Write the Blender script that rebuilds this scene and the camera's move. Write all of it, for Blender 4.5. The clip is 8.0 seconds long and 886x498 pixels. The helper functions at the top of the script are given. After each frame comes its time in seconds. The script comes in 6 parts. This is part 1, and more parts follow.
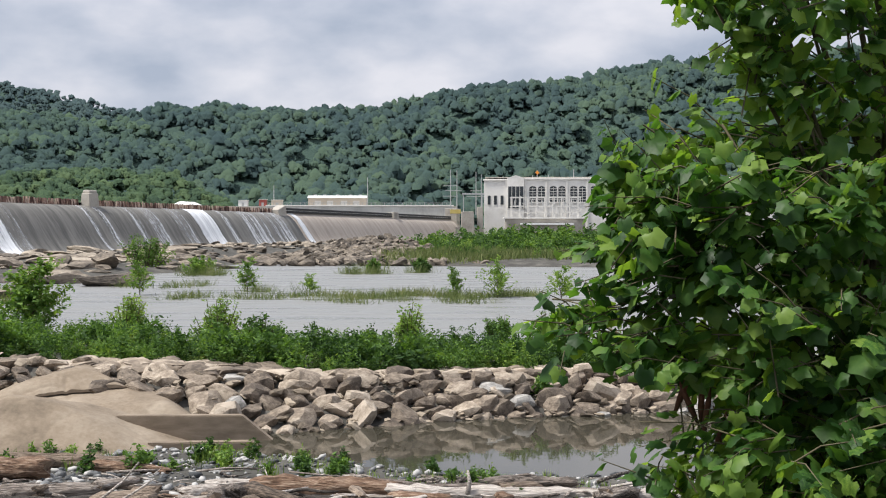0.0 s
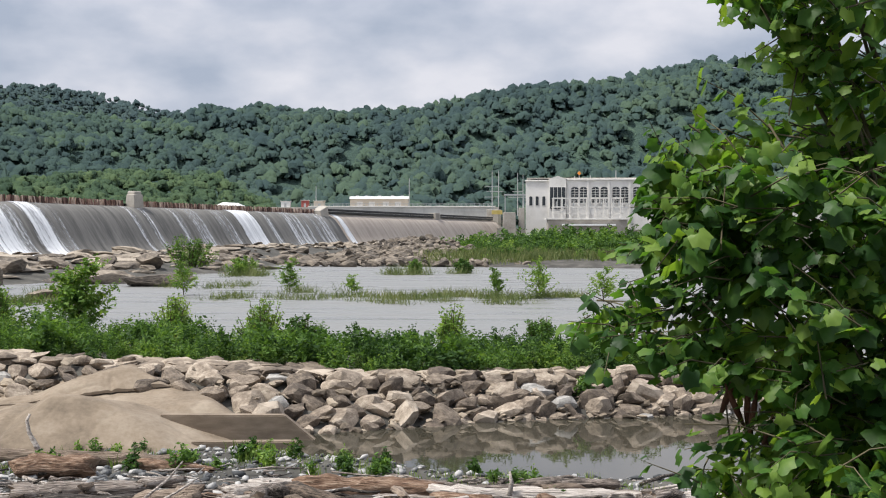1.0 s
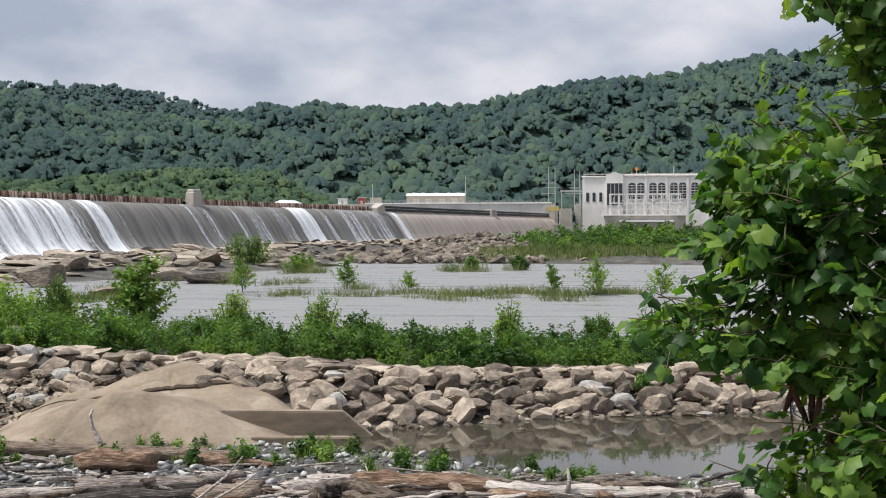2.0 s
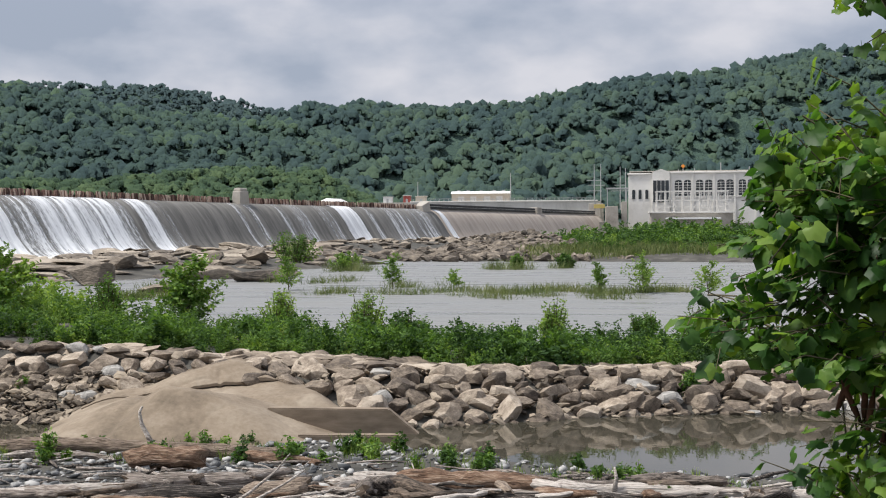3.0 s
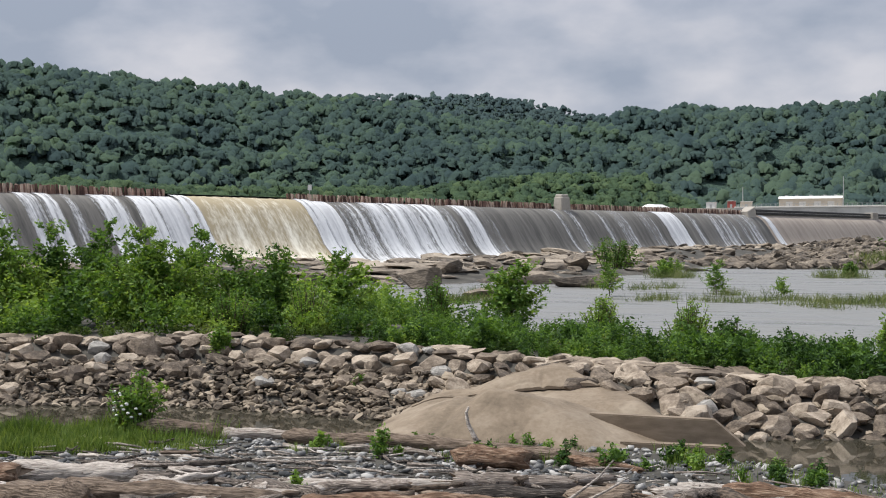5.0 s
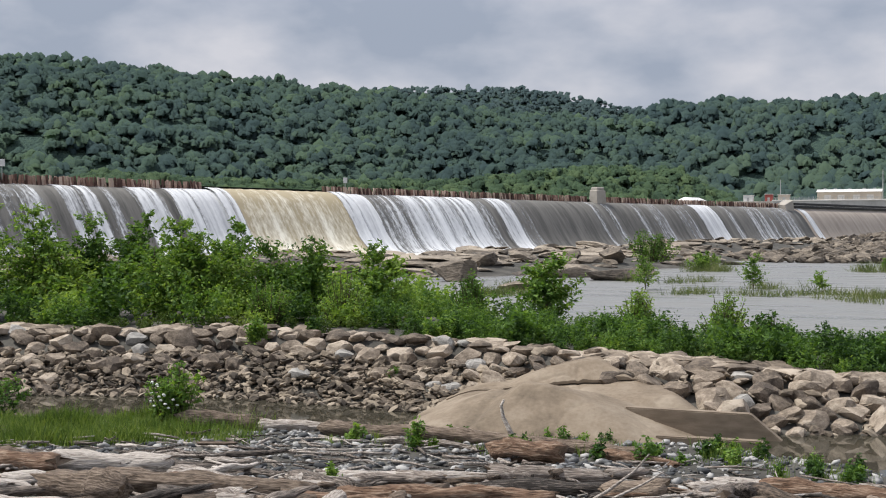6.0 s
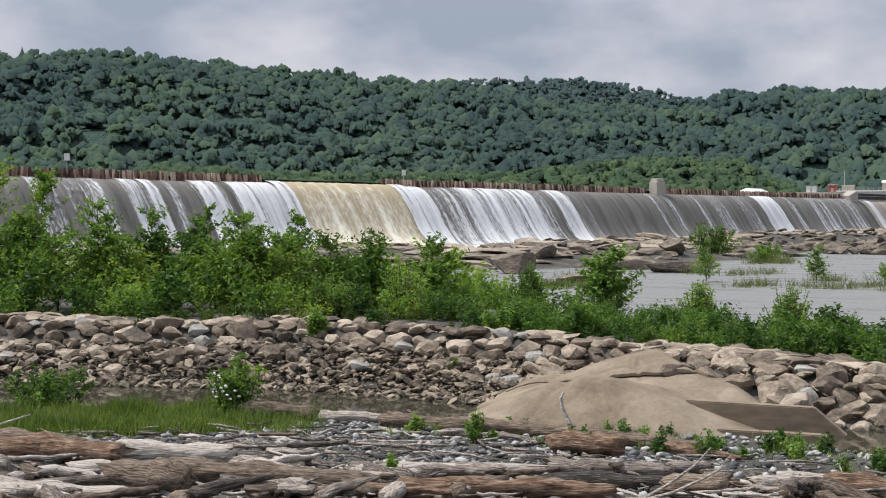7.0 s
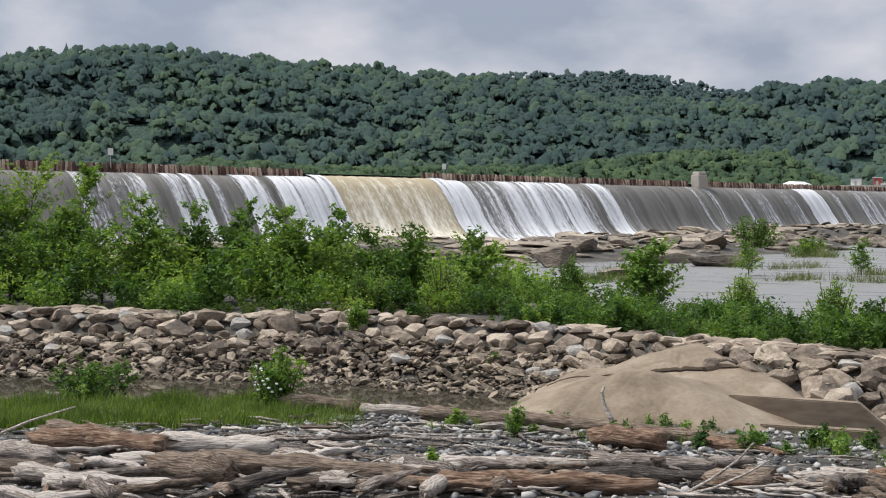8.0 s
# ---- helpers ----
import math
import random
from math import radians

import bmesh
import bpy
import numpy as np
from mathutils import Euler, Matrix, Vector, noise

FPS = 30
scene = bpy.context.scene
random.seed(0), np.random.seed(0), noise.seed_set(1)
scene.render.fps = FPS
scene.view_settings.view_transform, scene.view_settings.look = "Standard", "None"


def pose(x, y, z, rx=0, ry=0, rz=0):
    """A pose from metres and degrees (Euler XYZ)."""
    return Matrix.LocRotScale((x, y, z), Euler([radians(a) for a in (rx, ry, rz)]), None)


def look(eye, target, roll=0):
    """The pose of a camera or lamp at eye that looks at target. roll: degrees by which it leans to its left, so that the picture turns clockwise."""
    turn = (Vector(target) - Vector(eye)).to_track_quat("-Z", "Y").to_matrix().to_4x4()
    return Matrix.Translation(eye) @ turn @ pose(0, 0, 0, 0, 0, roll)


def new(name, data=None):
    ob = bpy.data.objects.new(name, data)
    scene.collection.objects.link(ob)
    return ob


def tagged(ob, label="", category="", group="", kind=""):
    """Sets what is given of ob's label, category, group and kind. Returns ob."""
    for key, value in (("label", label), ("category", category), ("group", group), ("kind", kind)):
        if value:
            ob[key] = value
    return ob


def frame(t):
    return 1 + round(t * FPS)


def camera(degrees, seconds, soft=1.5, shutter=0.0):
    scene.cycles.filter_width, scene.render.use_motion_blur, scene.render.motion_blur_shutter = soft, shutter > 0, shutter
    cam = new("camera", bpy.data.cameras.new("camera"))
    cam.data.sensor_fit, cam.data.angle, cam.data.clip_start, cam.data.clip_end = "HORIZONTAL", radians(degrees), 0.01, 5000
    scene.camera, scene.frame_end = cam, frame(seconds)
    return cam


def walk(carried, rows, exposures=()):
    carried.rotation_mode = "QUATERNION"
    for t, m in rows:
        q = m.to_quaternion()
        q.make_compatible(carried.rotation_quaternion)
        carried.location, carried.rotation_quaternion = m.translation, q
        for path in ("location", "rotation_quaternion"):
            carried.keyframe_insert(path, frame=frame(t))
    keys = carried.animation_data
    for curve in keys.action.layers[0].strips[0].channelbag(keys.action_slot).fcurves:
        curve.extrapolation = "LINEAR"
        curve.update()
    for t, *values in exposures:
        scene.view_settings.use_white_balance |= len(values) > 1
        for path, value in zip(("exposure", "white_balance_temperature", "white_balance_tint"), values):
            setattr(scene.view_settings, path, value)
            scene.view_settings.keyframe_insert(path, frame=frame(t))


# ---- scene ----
EYE = 5.6          # eye above the river, metres
ARM = 0.25         # the phone is held this far ahead of the turning body
cam = camera(40.3, 8.0, soft=1.1)
# seconds, yaw, pitch, roll in degrees
TURNS = [
    (0.0, 0.0, -0.77, 0.0), (0.5, 0.6, -0.8, 0.12), (1.0, 1.97, -0.73, 0.03), (1.5, 4.04, -0.83, -0.1),
    (1.7, 4.4, -0.85, -0.12), (2.8, 5.85, -0.98, -0.26), (3.0, 6.79, -0.97, -0.3), (3.5, 11.54, -0.82, -0.52),
    (4.0, 15.94, -0.59, -0.67), (4.5, 19.47, -0.43, -0.69), (5.0, 21.91, -0.63, -0.15), (5.2, 22.5, -0.72, -0.1),
    (6.3, 23.85, -1.04, 0.0), (6.5, 24.19, -1.1, 0.01), (7.0, 26.35, -1.33, -0.2), (7.5, 27.63, -1.52, -0.23),
    (8.0, 28.26, -1.62, -0.27),
]
walk(cam, [(t, pose(-ARM * math.sin(radians(yaw)), ARM * (math.cos(radians(yaw)) - 1), EYE, 90 + pitch, 0, yaw) @ pose(0, 0, 0, 0, 0, roll))
           for t, yaw, pitch, roll in TURNS],
     [(0.0, 0.88), (1.5, 0.82), (3.5, 0.64), (5.0, 0.58), (8.0, 0.6)])

# ---- sky, sun ----
SUN_UP, SUN_ROUND = 60.0, -104.0     # elevation; compass angle from +y towards +x
world = bpy.data.worlds.new("overcast_sky")
scene.world = world
world.use_nodes = True
wn, wl = world.node_tree.nodes, world.node_tree.links
wn.clear()
w_out = wn.new("ShaderNodeOutputWorld")
w_bg = wn.new("ShaderNodeBackground")
w_sky = wn.new("ShaderNodeTexSky")
w_sky.sky_type, w_sky.sun_disc = "NISHITA", False
w_sky.sun_elevation, w_sky.sun_rotation = radians(SUN_UP), radians(SUN_ROUND)
w_sky.air_density, w_sky.dust_density = 1.0, 2.0
w_co = wn.new("ShaderNodeTexCoord")
w_map = wn.new("ShaderNodeMapping")
w_map.inputs["Scale"].default_value = (1.0, 1.0, 2.0)
w_map.inputs["Location"].default_value = (0.9, 0.2, 0.4)
# heaped cloud: soft masses, their edges puffed by a finer noise
w_n1, w_n2 = wn.new("ShaderNodeTexNoise"), wn.new("ShaderNodeTexNoise")
w_n1.inputs["Scale"].default_value, w_n1.inputs["Detail"].default_value, w_n1.inputs["Roughness"].default_value = 7.0, 7.0, 0.48
w_n1.inputs["Distortion"].default_value = 0.0
w_n2.inputs["Scale"].default_value, w_n2.inputs["Detail"].default_value, w_n2.inputs["Roughness"].default_value = 3.2, 3.0, 0.5
w_sum = wn.new("ShaderNodeMath")
w_sum.operation = "MULTIPLY_ADD"
w_sum.inputs[1].default_value = 0.55
w_r1 = wn.new("ShaderNodeValToRGB")
w_r1.color_ramp.elements[0].position, w_r1.color_ramp.elements[0].color = 0.66, (2.3, 2.6, 3.22, 1)
w_r1.color_ramp.elements[1].position, w_r1.color_ramp.elements[1].color = 0.92, (4.3, 4.3, 4.65, 1)
w_e = w_r1.color_ramp.elements.new(0.775)
w_e.color = (3.1, 3.3, 3.85, 1)
# an overcast sky brightens towards the zenith
w_sep, w_up, w_high = wn.new("ShaderNodeSeparateXYZ"), wn.new("ShaderNodeMapRange"), wn.new("ShaderNodeVectorMath")
w_up.inputs["From Min"].default_value, w_up.inputs["From Max"].default_value = 0.16, 0.42
w_up.inputs["To Min"].default_value, w_up.inputs["To Max"].default_value = 1.0, 1.25
w_high.operation = "SCALE"
wl.new(w_co.outputs["Generated"], w_sep.inputs[0])
wl.new(w_sep.outputs["Z"], w_up.inputs["Value"])
wl.new(w_up.outputs["Result"], w_high.inputs["Scale"])
wl.new(w_r1.outputs["Color"], w_high.inputs[0])
wl.new(w_map.outputs["Vector"], w_n2.inputs["Vector"])
wl.new(w_n2.outputs["Fac"], w_sum.inputs[0])
wl.new(w_n1.outputs["Fac"], w_sum.inputs[2])
w_mix = wn.new("ShaderNodeMixRGB")
w_mix.inputs["Fac"].default_value = 0.95
wl.new(w_co.outputs["Generated"], w_map.inputs["Vector"])
wl.new(w_map.outputs["Vector"], w_n1.inputs["Vector"])
wl.new(w_sum.outputs[0], w_r1.inputs["Fac"])
wl.new(w_sky.outputs["Color"], w_mix.inputs["Color1"])
wl.new(w_high.outputs[0], w_mix.inputs["Color2"])
wl.new(w_mix.outputs["Color"], w_bg.inputs["Color"])
wl.new(w_bg.outputs["Background"], w_out.inputs["Surface"])
w_bg.inputs["Strength"].default_value = 0.1
sun = new("sun", bpy.data.lights.new("sun", "SUN"))
sun.data.energy, sun.data.angle, sun.data.color = 3.0, radians(7), (1.0, 0.965, 0.91)
_su = Vector((math.sin(radians(SUN_ROUND)) * math.cos(radians(SUN_UP)), math.cos(radians(SUN_ROUND)) * math.cos(radians(SUN_UP)), math.sin(radians(SUN_UP))))
sun.matrix_world = look(_su * 50, (0, 0, 0))

# ---- tools ----
rng = np.random.default_rng(7)


def az_at(az, d, z=0.0):
    """A place d metres off at az degrees to the left of the first view."""
    return Vector((-d * math.sin(radians(az)), d * math.cos(radians(az)), z))


class Soup:
    """Gathers triangles and quads for one mesh."""

    def __init__(self):
        self.v, self.f, self.tint, self.n = [], [], [], 0

    def add(self, v, f, tint=None):
        v = np.asarray(v, float)
        self.v.append(v)
        self.f.append([tuple(int(i) + self.n for i in q) for q in f] if not isinstance(f, np.ndarray) else f + self.n)
        self.tint.append(np.full(len(v), rng.random() if tint is None else tint))
        self.n += len(v)

    def mesh(self, name, smooth=False, crisp=0.0, lifted=0.0):
        me = bpy.data.meshes.new(name)
        V = np.concatenate(self.v)
        sizes, loops = [], []
        for f in self.f:
            if isinstance(f, np.ndarray):
                sizes.append(np.full(len(f), f.shape[1]))
                loops.append(f.ravel())
            else:
                sizes.append(np.array([len(q) for q in f]))
                loops.append(np.array([i for q in f for i in q]))
        S, L = np.concatenate(sizes), np.concatenate(loops)
        me.vertices.add(len(V))
        me.vertices.foreach_set("co", V.ravel())
        me.loops.add(len(L))
        me.loops.foreach_set("vertex_index", L.astype(np.int32))
        me.polygons.add(len(S))
        me.polygons.foreach_set("loop_start", np.concatenate([[0], np.cumsum(S)[:-1]]).astype(np.int32))
        me.polygons.foreach_set("use_smooth", np.full(len(S), smooth))
        me.update(calc_edges=True)
        at = me.attributes.new("tint", "FLOAT", "POINT")
        at.data.foreach_set("value", np.concatenate(self.tint).astype(np.float32))
        me.validate()
        if lifted:
            # leaf masses scatter light: their shading normals lean towards the sky
            nn = np.zeros(len(V) * 3, np.float32)
            me.vertices.foreach_get("normal", nn)
            nn = nn.reshape(-1, 3) * (1 - lifted) + np.array([0, 0, lifted], np.float32)
            nn /= np.linalg.norm(nn, axis=1, keepdims=True) + 1e-6
            me.normals_split_custom_set_from_vertices(nn)
        if crisp:
            me.set_sharp_from_angle(angle=radians(crisp))
        return me


def put(name, me, material, parent=None, m=None, label="", category="", group="", kind=""):
    """Links a mesh as a thing (no parent) or a part."""
    if len(me.materials) == 0:
        me.materials.append(material)
    ob = new(name, me)
    if parent is not None:
        ob.parent = parent
    if m is not None:
        ob.matrix_basis = m
    return tagged(ob, label, category, group, kind)


def from_bm(bm, name, smooth=False):
    me = bpy.data.meshes.new(name)
    for f in bm.faces:
        f.smooth = smooth
    bm.to_mesh(me)
    bm.free()
    return me


def part(name, bm, material, parent, label=""):
    return put(name, from_bm(bm, name), material, parent, label=label)


def box_bm(boxes, bevel=0.0):
    """Boxes (x0, y0, z0, x1, y1, z1) in one bmesh, their edges bevelled."""
    bm = bmesh.new()
    for x0, y0, z0, x1, y1, z1 in boxes:
        r = bmesh.ops.create_cube(bm, size=1)
        for v in r["verts"]:
            v.co = Vector(((x0 + x1) / 2 + v.co.x * (x1 - x0), (y0 + y1) / 2 + v.co.y * (y1 - y0), (z0 + z1) / 2 + v.co.z * (z1 - z0)))
    if bevel:
        bmesh.ops.bevel(bm, geom=bm.edges[:], offset=bevel, segments=1, affect="EDGES")
    return bm


def ico(level):
    bm = bmesh.new()
    bmesh.ops.create_icosphere(bm, subdivisions=level, radius=1)
    v = np.array([p.co[:] for p in bm.verts])
    f = np.array([[q.index for q in p.verts] for p in bm.faces])
    bm.free()
    return v, f


ICO1, ICO2, ICO3 = ico(1), ico(2), ico(3)


def lumpy(v, scale, amount, seed=0.0):
    """Pushes the vertices of a unit ball out and in by noise."""
    k = np.array([noise.noise(Vector(p) * scale + Vector((seed * 7.1, seed * 3.3, seed))) for p in v])
    return v * (1 + amount * k)[:, None]


def stone_verts(level, cuts, seed, flat=0.6):
    """An angular stone: a ball cut flat by planes, its edges worn."""
    r = np.random.default_rng(seed)
    v = level[0].copy()
    for _ in range(cuts):
        n = r.normal(size=3)
        n /= np.linalg.norm(n)
        d = r.uniform(0.38, 0.72)
        over = v @ n - d
        v = v - np.where(over > 0, over * 0.985, 0)[:, None] * n
    v = lumpy(v, 2.3, 0.07, seed)
    v = lumpy(v, 5.0, 0.04, seed + 3)
    v = v / np.abs(v).max(0)
    return v * (1, 0.75, flat)


def turn_z(a):
    c, s = math.cos(a), math.sin(a)
    return np.array([[c, -s, 0], [s, c, 0], [0, 0, 1]])


def turn_any(r, tilt):
    """A turn about z and a lean of up to tilt radians."""
    e = Euler((r.uniform(-tilt, tilt), r.uniform(-tilt, tilt), r.uniform(0, 6.283)))
    return np.array(e.to_matrix())


def tube(path, radii, sides=8, wob=0.0, seed=0, caps=True, flat=1.0):
    """Rings along a path, as vertices and faces."""
    r = np.random.default_rng(seed)
    P = np.asarray(path, float)
    V, Fq = [], []
    for i, p in enumerate(P):
        t = P[min(i + 1, len(P) - 1)] - P[max(i - 1, 0)]
        t /= np.linalg.norm(t) + 1e-9
        a = np.cross(t, (0, 0, 1) if abs(t[2]) < 0.9 else (1, 0, 0))
        a /= np.linalg.norm(a)
        b = np.cross(a, t)
        for k in range(sides):
            w = 2 * math.pi * k / sides
            q = radii[i] * (1 + wob * noise.noise(Vector((k * 1.7 + seed, i * 0.45, seed * 1.3))))
            V.append(p + q * (math.cos(w) * a + math.sin(w) * b * flat))
    n = len(P)
    for i in range(n - 1):
        for k in range(sides):
            k2 = (k + 1) % sides
            Fq.append((i * sides + k, i * sides + k2, (i + 1) * sides + k2, (i + 1) * sides + k))
    if caps:
        Fq.append(tuple(range(sides - 1, -1, -1)))
        Fq.append(tuple((n - 1) * sides + k for k in range(sides)))
    return np.array(V), Fq


# ---- materials ----
def material(name, cols, scale=3.0, fine=30.0, rough=0.85, bump=0.4, stretch=(1, 1, 1), by="noise", tint=0.0, island=0.0,
             dist=0.02, metal=0.0, spots=None, sheen=0.0, through_light=0.0, coords="Object", spec=0.5, finew=0.38, glow=(1.5, 1.5, 0.6)):
    """A surface whose colour runs through cols by noise at two scales, with relief."""
    ma = bpy.data.materials.new(name)
    ma.use_nodes = True
    N, L = ma.node_tree.nodes, ma.node_tree.links
    bsdf = N["Principled BSDF"]
    co = N.new("ShaderNodeTexCoord")
    mp = N.new("ShaderNodeMapping")
    mp.inputs["Scale"].default_value = stretch
    L.new(co.outputs[coords], mp.inputs["Vector"])
    big, small = N.new("ShaderNodeTexNoise"), N.new("ShaderNodeTexNoise")
    for n, s, d in ((big, scale, 5.0), (small, fine, 4.0)):
        n.inputs["Scale"].default_value, n.inputs["Detail"].default_value = s, d
        n.inputs["Roughness"].default_value = 0.6
        L.new(mp.outputs["Vector"], n.inputs["Vector"])
    mixf = N.new("ShaderNodeMath")
    mixf.operation = "MULTIPLY_ADD"
    mixf.inputs[1].default_value = finew
    L.new(small.outputs["Fac"], mixf.inputs[0])
    half = N.new("ShaderNodeMath")
    half.operation = "MULTIPLY_ADD"
    half.inputs[1].default_value, half.inputs[2].default_value = 1.48 - finew, -0.24
    L.new(big.outputs["Fac"], half.inputs[0])
    L.new(half.outputs[0], mixf.inputs[2])
    value = mixf.outputs[0]
    if tint or island:
        if island:
            src = N.new("ShaderNodeNewGeometry").outputs["Random Per Island"]
            amount = island
        else:
            at = N.new("ShaderNodeAttribute")
            at.attribute_name = "tint"
            src, amount = at.outputs["Fac"], tint
        sh = N.new("ShaderNodeMath")
        sh.operation = "MULTIPLY_ADD"
        sh.inputs[1].default_value, sh.inputs[2].default_value = amount, -amount / 2
        L.new(src, sh.inputs[0])
        ad = N.new("ShaderNodeMath")
        ad.operation = "ADD"
        L.new(value, ad.inputs[0])
        L.new(sh.outputs[0], ad.inputs[1])
        value = ad.outputs[0]
        if tint and island:
            at = N.new("ShaderNodeAttribute")
            at.attribute_name = "tint"
            s2 = N.new("ShaderNodeMath")
            s2.operation = "MULTIPLY_ADD"
            s2.inputs[1].default_value, s2.inputs[2].default_value = tint, -tint / 2
            L.new(at.outputs["Fac"], s2.inputs[0])
            a2 = N.new("ShaderNodeMath")
            a2.operation = "ADD"
            L.new(value, a2.inputs[0])
            L.new(s2.outputs[0], a2.inputs[1])
            value = a2.outputs[0]
    ramp = N.new("ShaderNodeValToRGB")
    el = ramp.color_ramp.elements
    for i, c in enumerate(cols):
        p = 0.22 + 0.56 * i / max(1, len(cols) - 1)
        e = el[i] if i < 2 else el.new(p)
        e.position, e.color = p, (*c, 1)
    L.new(value, ramp.inputs["Fac"])
    L.new(ramp.outputs["Color"], bsdf.inputs["Base Color"])
    bsdf.inputs["Roughness"].default_value = rough
    bsdf.inputs["Metallic"].default_value = metal
    bsdf.inputs["Specular IOR Level"].default_value = spec
    if bump:
        b = N.new("ShaderNodeBump")
        b.inputs["Strength"].default_value, b.inputs["Distance"].default_value = bump, dist
        L.new(value if not (tint or island) else mixf.outputs[0], b.inputs["Height"])
        L.new(b.outputs["Normal"], bsdf.inputs["Normal"])
    if through_light:
        tr = N.new("ShaderNodeBsdfTranslucent")
        mx = N.new("ShaderNodeMixShader")
        br = N.new("ShaderNodeMixRGB")
        br.blend_type, br.inputs["Fac"].default_value = "MULTIPLY", 1.0
        br.inputs["Color2"].default_value = (*glow, 1)
        L.new(ramp.outputs["Color"], br.inputs["Color1"])
        L.new(br.outputs["Color"], tr.inputs["Color"])
        mx.inputs["Fac"].default_value = through_light
        L.new(bsdf.outputs["BSDF"], mx.inputs[1])
        L.new(tr.outputs["BSDF"], mx.inputs[2])
        L.new(mx.outputs["Shader"], N["Material Output"].inputs["Surface"])
    return ma


def water_material(name, col, rough, big, fine, strength, dist, stretch=(1, 1, 1), turbid=1.0):
    ma = bpy.data.materials.new(name)
    ma.use_nodes = True
    N, L = ma.node_tree.nodes, ma.node_tree.links
    bsdf = N["Principled BSDF"]
    bsdf.inputs["Base Color"].default_value = (*col, 1)
    bsdf.inputs["IOR"].default_value = 1.33
    co = N.new("ShaderNodeTexCoord")
    mp = N.new("ShaderNodeMapping")
    mp.inputs["Scale"].default_value = stretch
    L.new(co.outputs["Object"], mp.inputs["Vector"])
    n1, n2 = N.new("ShaderNodeTexNoise"), N.new("ShaderNodeTexNoise")
    n1.inputs["Scale"].default_value, n2.inputs["Scale"].default_value = big, fine
    n1.inputs["Detail"].default_value = 3.0
    L.new(mp.outputs["Vector"], n1.inputs["Vector"])
    L.new(mp.outputs["Vector"], n2.inputs["Vector"])
    ad = N.new("ShaderNodeMath")
    ad.operation = "ADD"
    L.new(n1.outputs["Fac"], ad.inputs[0])
    L.new(n2.outputs["Fac"], ad.inputs[1])
    b = N.new("ShaderNodeBump")
    b.inputs["Strength"].default_value, b.inputs["Distance"].default_value = strength, dist
    L.new(ad.outputs[0], b.inputs["Height"])
    L.new(b.outputs["Normal"], bsdf.inputs["Normal"])
    rr = N.new("ShaderNodeMapRange")
    rr.inputs["From Min"].default_value, rr.inputs["From Max"].default_value = 0.35, 0.65
    rr.inputs["To Min"].default_value, rr.inputs["To Max"].default_value = rough * 0.6, rough * 1.6
    L.new(n1.outputs["Fac"], rr.inputs["Value"])
    L.new(rr.outputs["Result"], bsdf.inputs["Roughness"])
    return ma


M_GROUND = material("earth_and_gravel", [(0.026, 0.024, 0.02), (0.062, 0.058, 0.05), (0.13, 0.122, 0.105)], 0.5, 9.0, 0.95, 0.6, dist=0.05)
M_RIPRAP = material("buff_broken_stone", [(0.075, 0.058, 0.045), (0.235, 0.188, 0.143), (0.46, 0.388, 0.31)], 1.6, 9.0, 0.9, 0.9, tint=0.5, dist=0.04, finew=0.5)
M_GREYSTONE = material("blue_grey_broken_stone", [(0.09, 0.086, 0.08), (0.225, 0.215, 0.2), (0.43, 0.41, 0.38)], 1.6, 9.0, 0.9, 0.9, tint=0.4, dist=0.04, finew=0.5)
M_RUBBLE = material("brown_rubble", [(0.045, 0.035, 0.026), (0.16, 0.128, 0.094), (0.33, 0.272, 0.205)], 3.0, 14.0, 0.9, 0.7, tint=0.6, dist=0.02)
M_LEDGE = material("river_ledge_rock", [(0.058, 0.048, 0.04), (0.215, 0.178, 0.138), (0.41, 0.35, 0.28)], 0.45, 2.2, 0.9, 1.0, tint=0.45, dist=0.3, stretch=(1, 1, 3), finew=0.6)
M_MOUND = material("smooth_tan_rock", [(0.1, 0.077, 0.053), (0.215, 0.168, 0.12), (0.315, 0.262, 0.2)], 0.7, 9.0, 0.92, 0.7, dist=0.03)
M_SLAB = material("brown_concrete", [(0.13, 0.1, 0.072), (0.215, 0.168, 0.122), (0.29, 0.235, 0.178)], 1.5, 40.0, 0.9, 0.25, stretch=(1, 1, 4), dist=0.01)
M_GRAVEL = material("river_pebbles", [(0.05, 0.054, 0.058), (0.175, 0.177, 0.178), (0.42, 0.41, 0.395)], 6.0, 50.0, 0.85, 0.3, tint=0.8, dist=0.01)
M_WOOD = material("bleached_driftwood", [(0.035, 0.028, 0.023), (0.285, 0.236, 0.2), (0.64, 0.58, 0.525)], 1.3, 11.0, 0.85, 1.0, tint=0.6, stretch=(0.3, 4, 4), dist=0.05, finew=1.25)
M_BARK = material("brown_bark", [(0.032, 0.024, 0.018), (0.17, 0.127, 0.095), (0.36, 0.285, 0.22)], 2.0, 10.0, 0.95, 1.0, stretch=(0.4, 3, 3), dist=0.06, finew=1.2, tint=0.3)
M_ROT = material("rotting_orange_wood", [(0.03, 0.019, 0.013), (0.19, 0.112, 0.07), (0.44, 0.33, 0.24)], 1.5, 9.0, 0.9, 1.0, stretch=(0.4, 3, 3), dist=0.06, finew=1.2)
M_RUST = material("rusty_dry_seed", [(0.06, 0.024, 0.015), (0.14, 0.06, 0.035), (0.22, 0.11, 0.06)], 8.0, 60.0, 0.95, 0.5, dist=0.005)
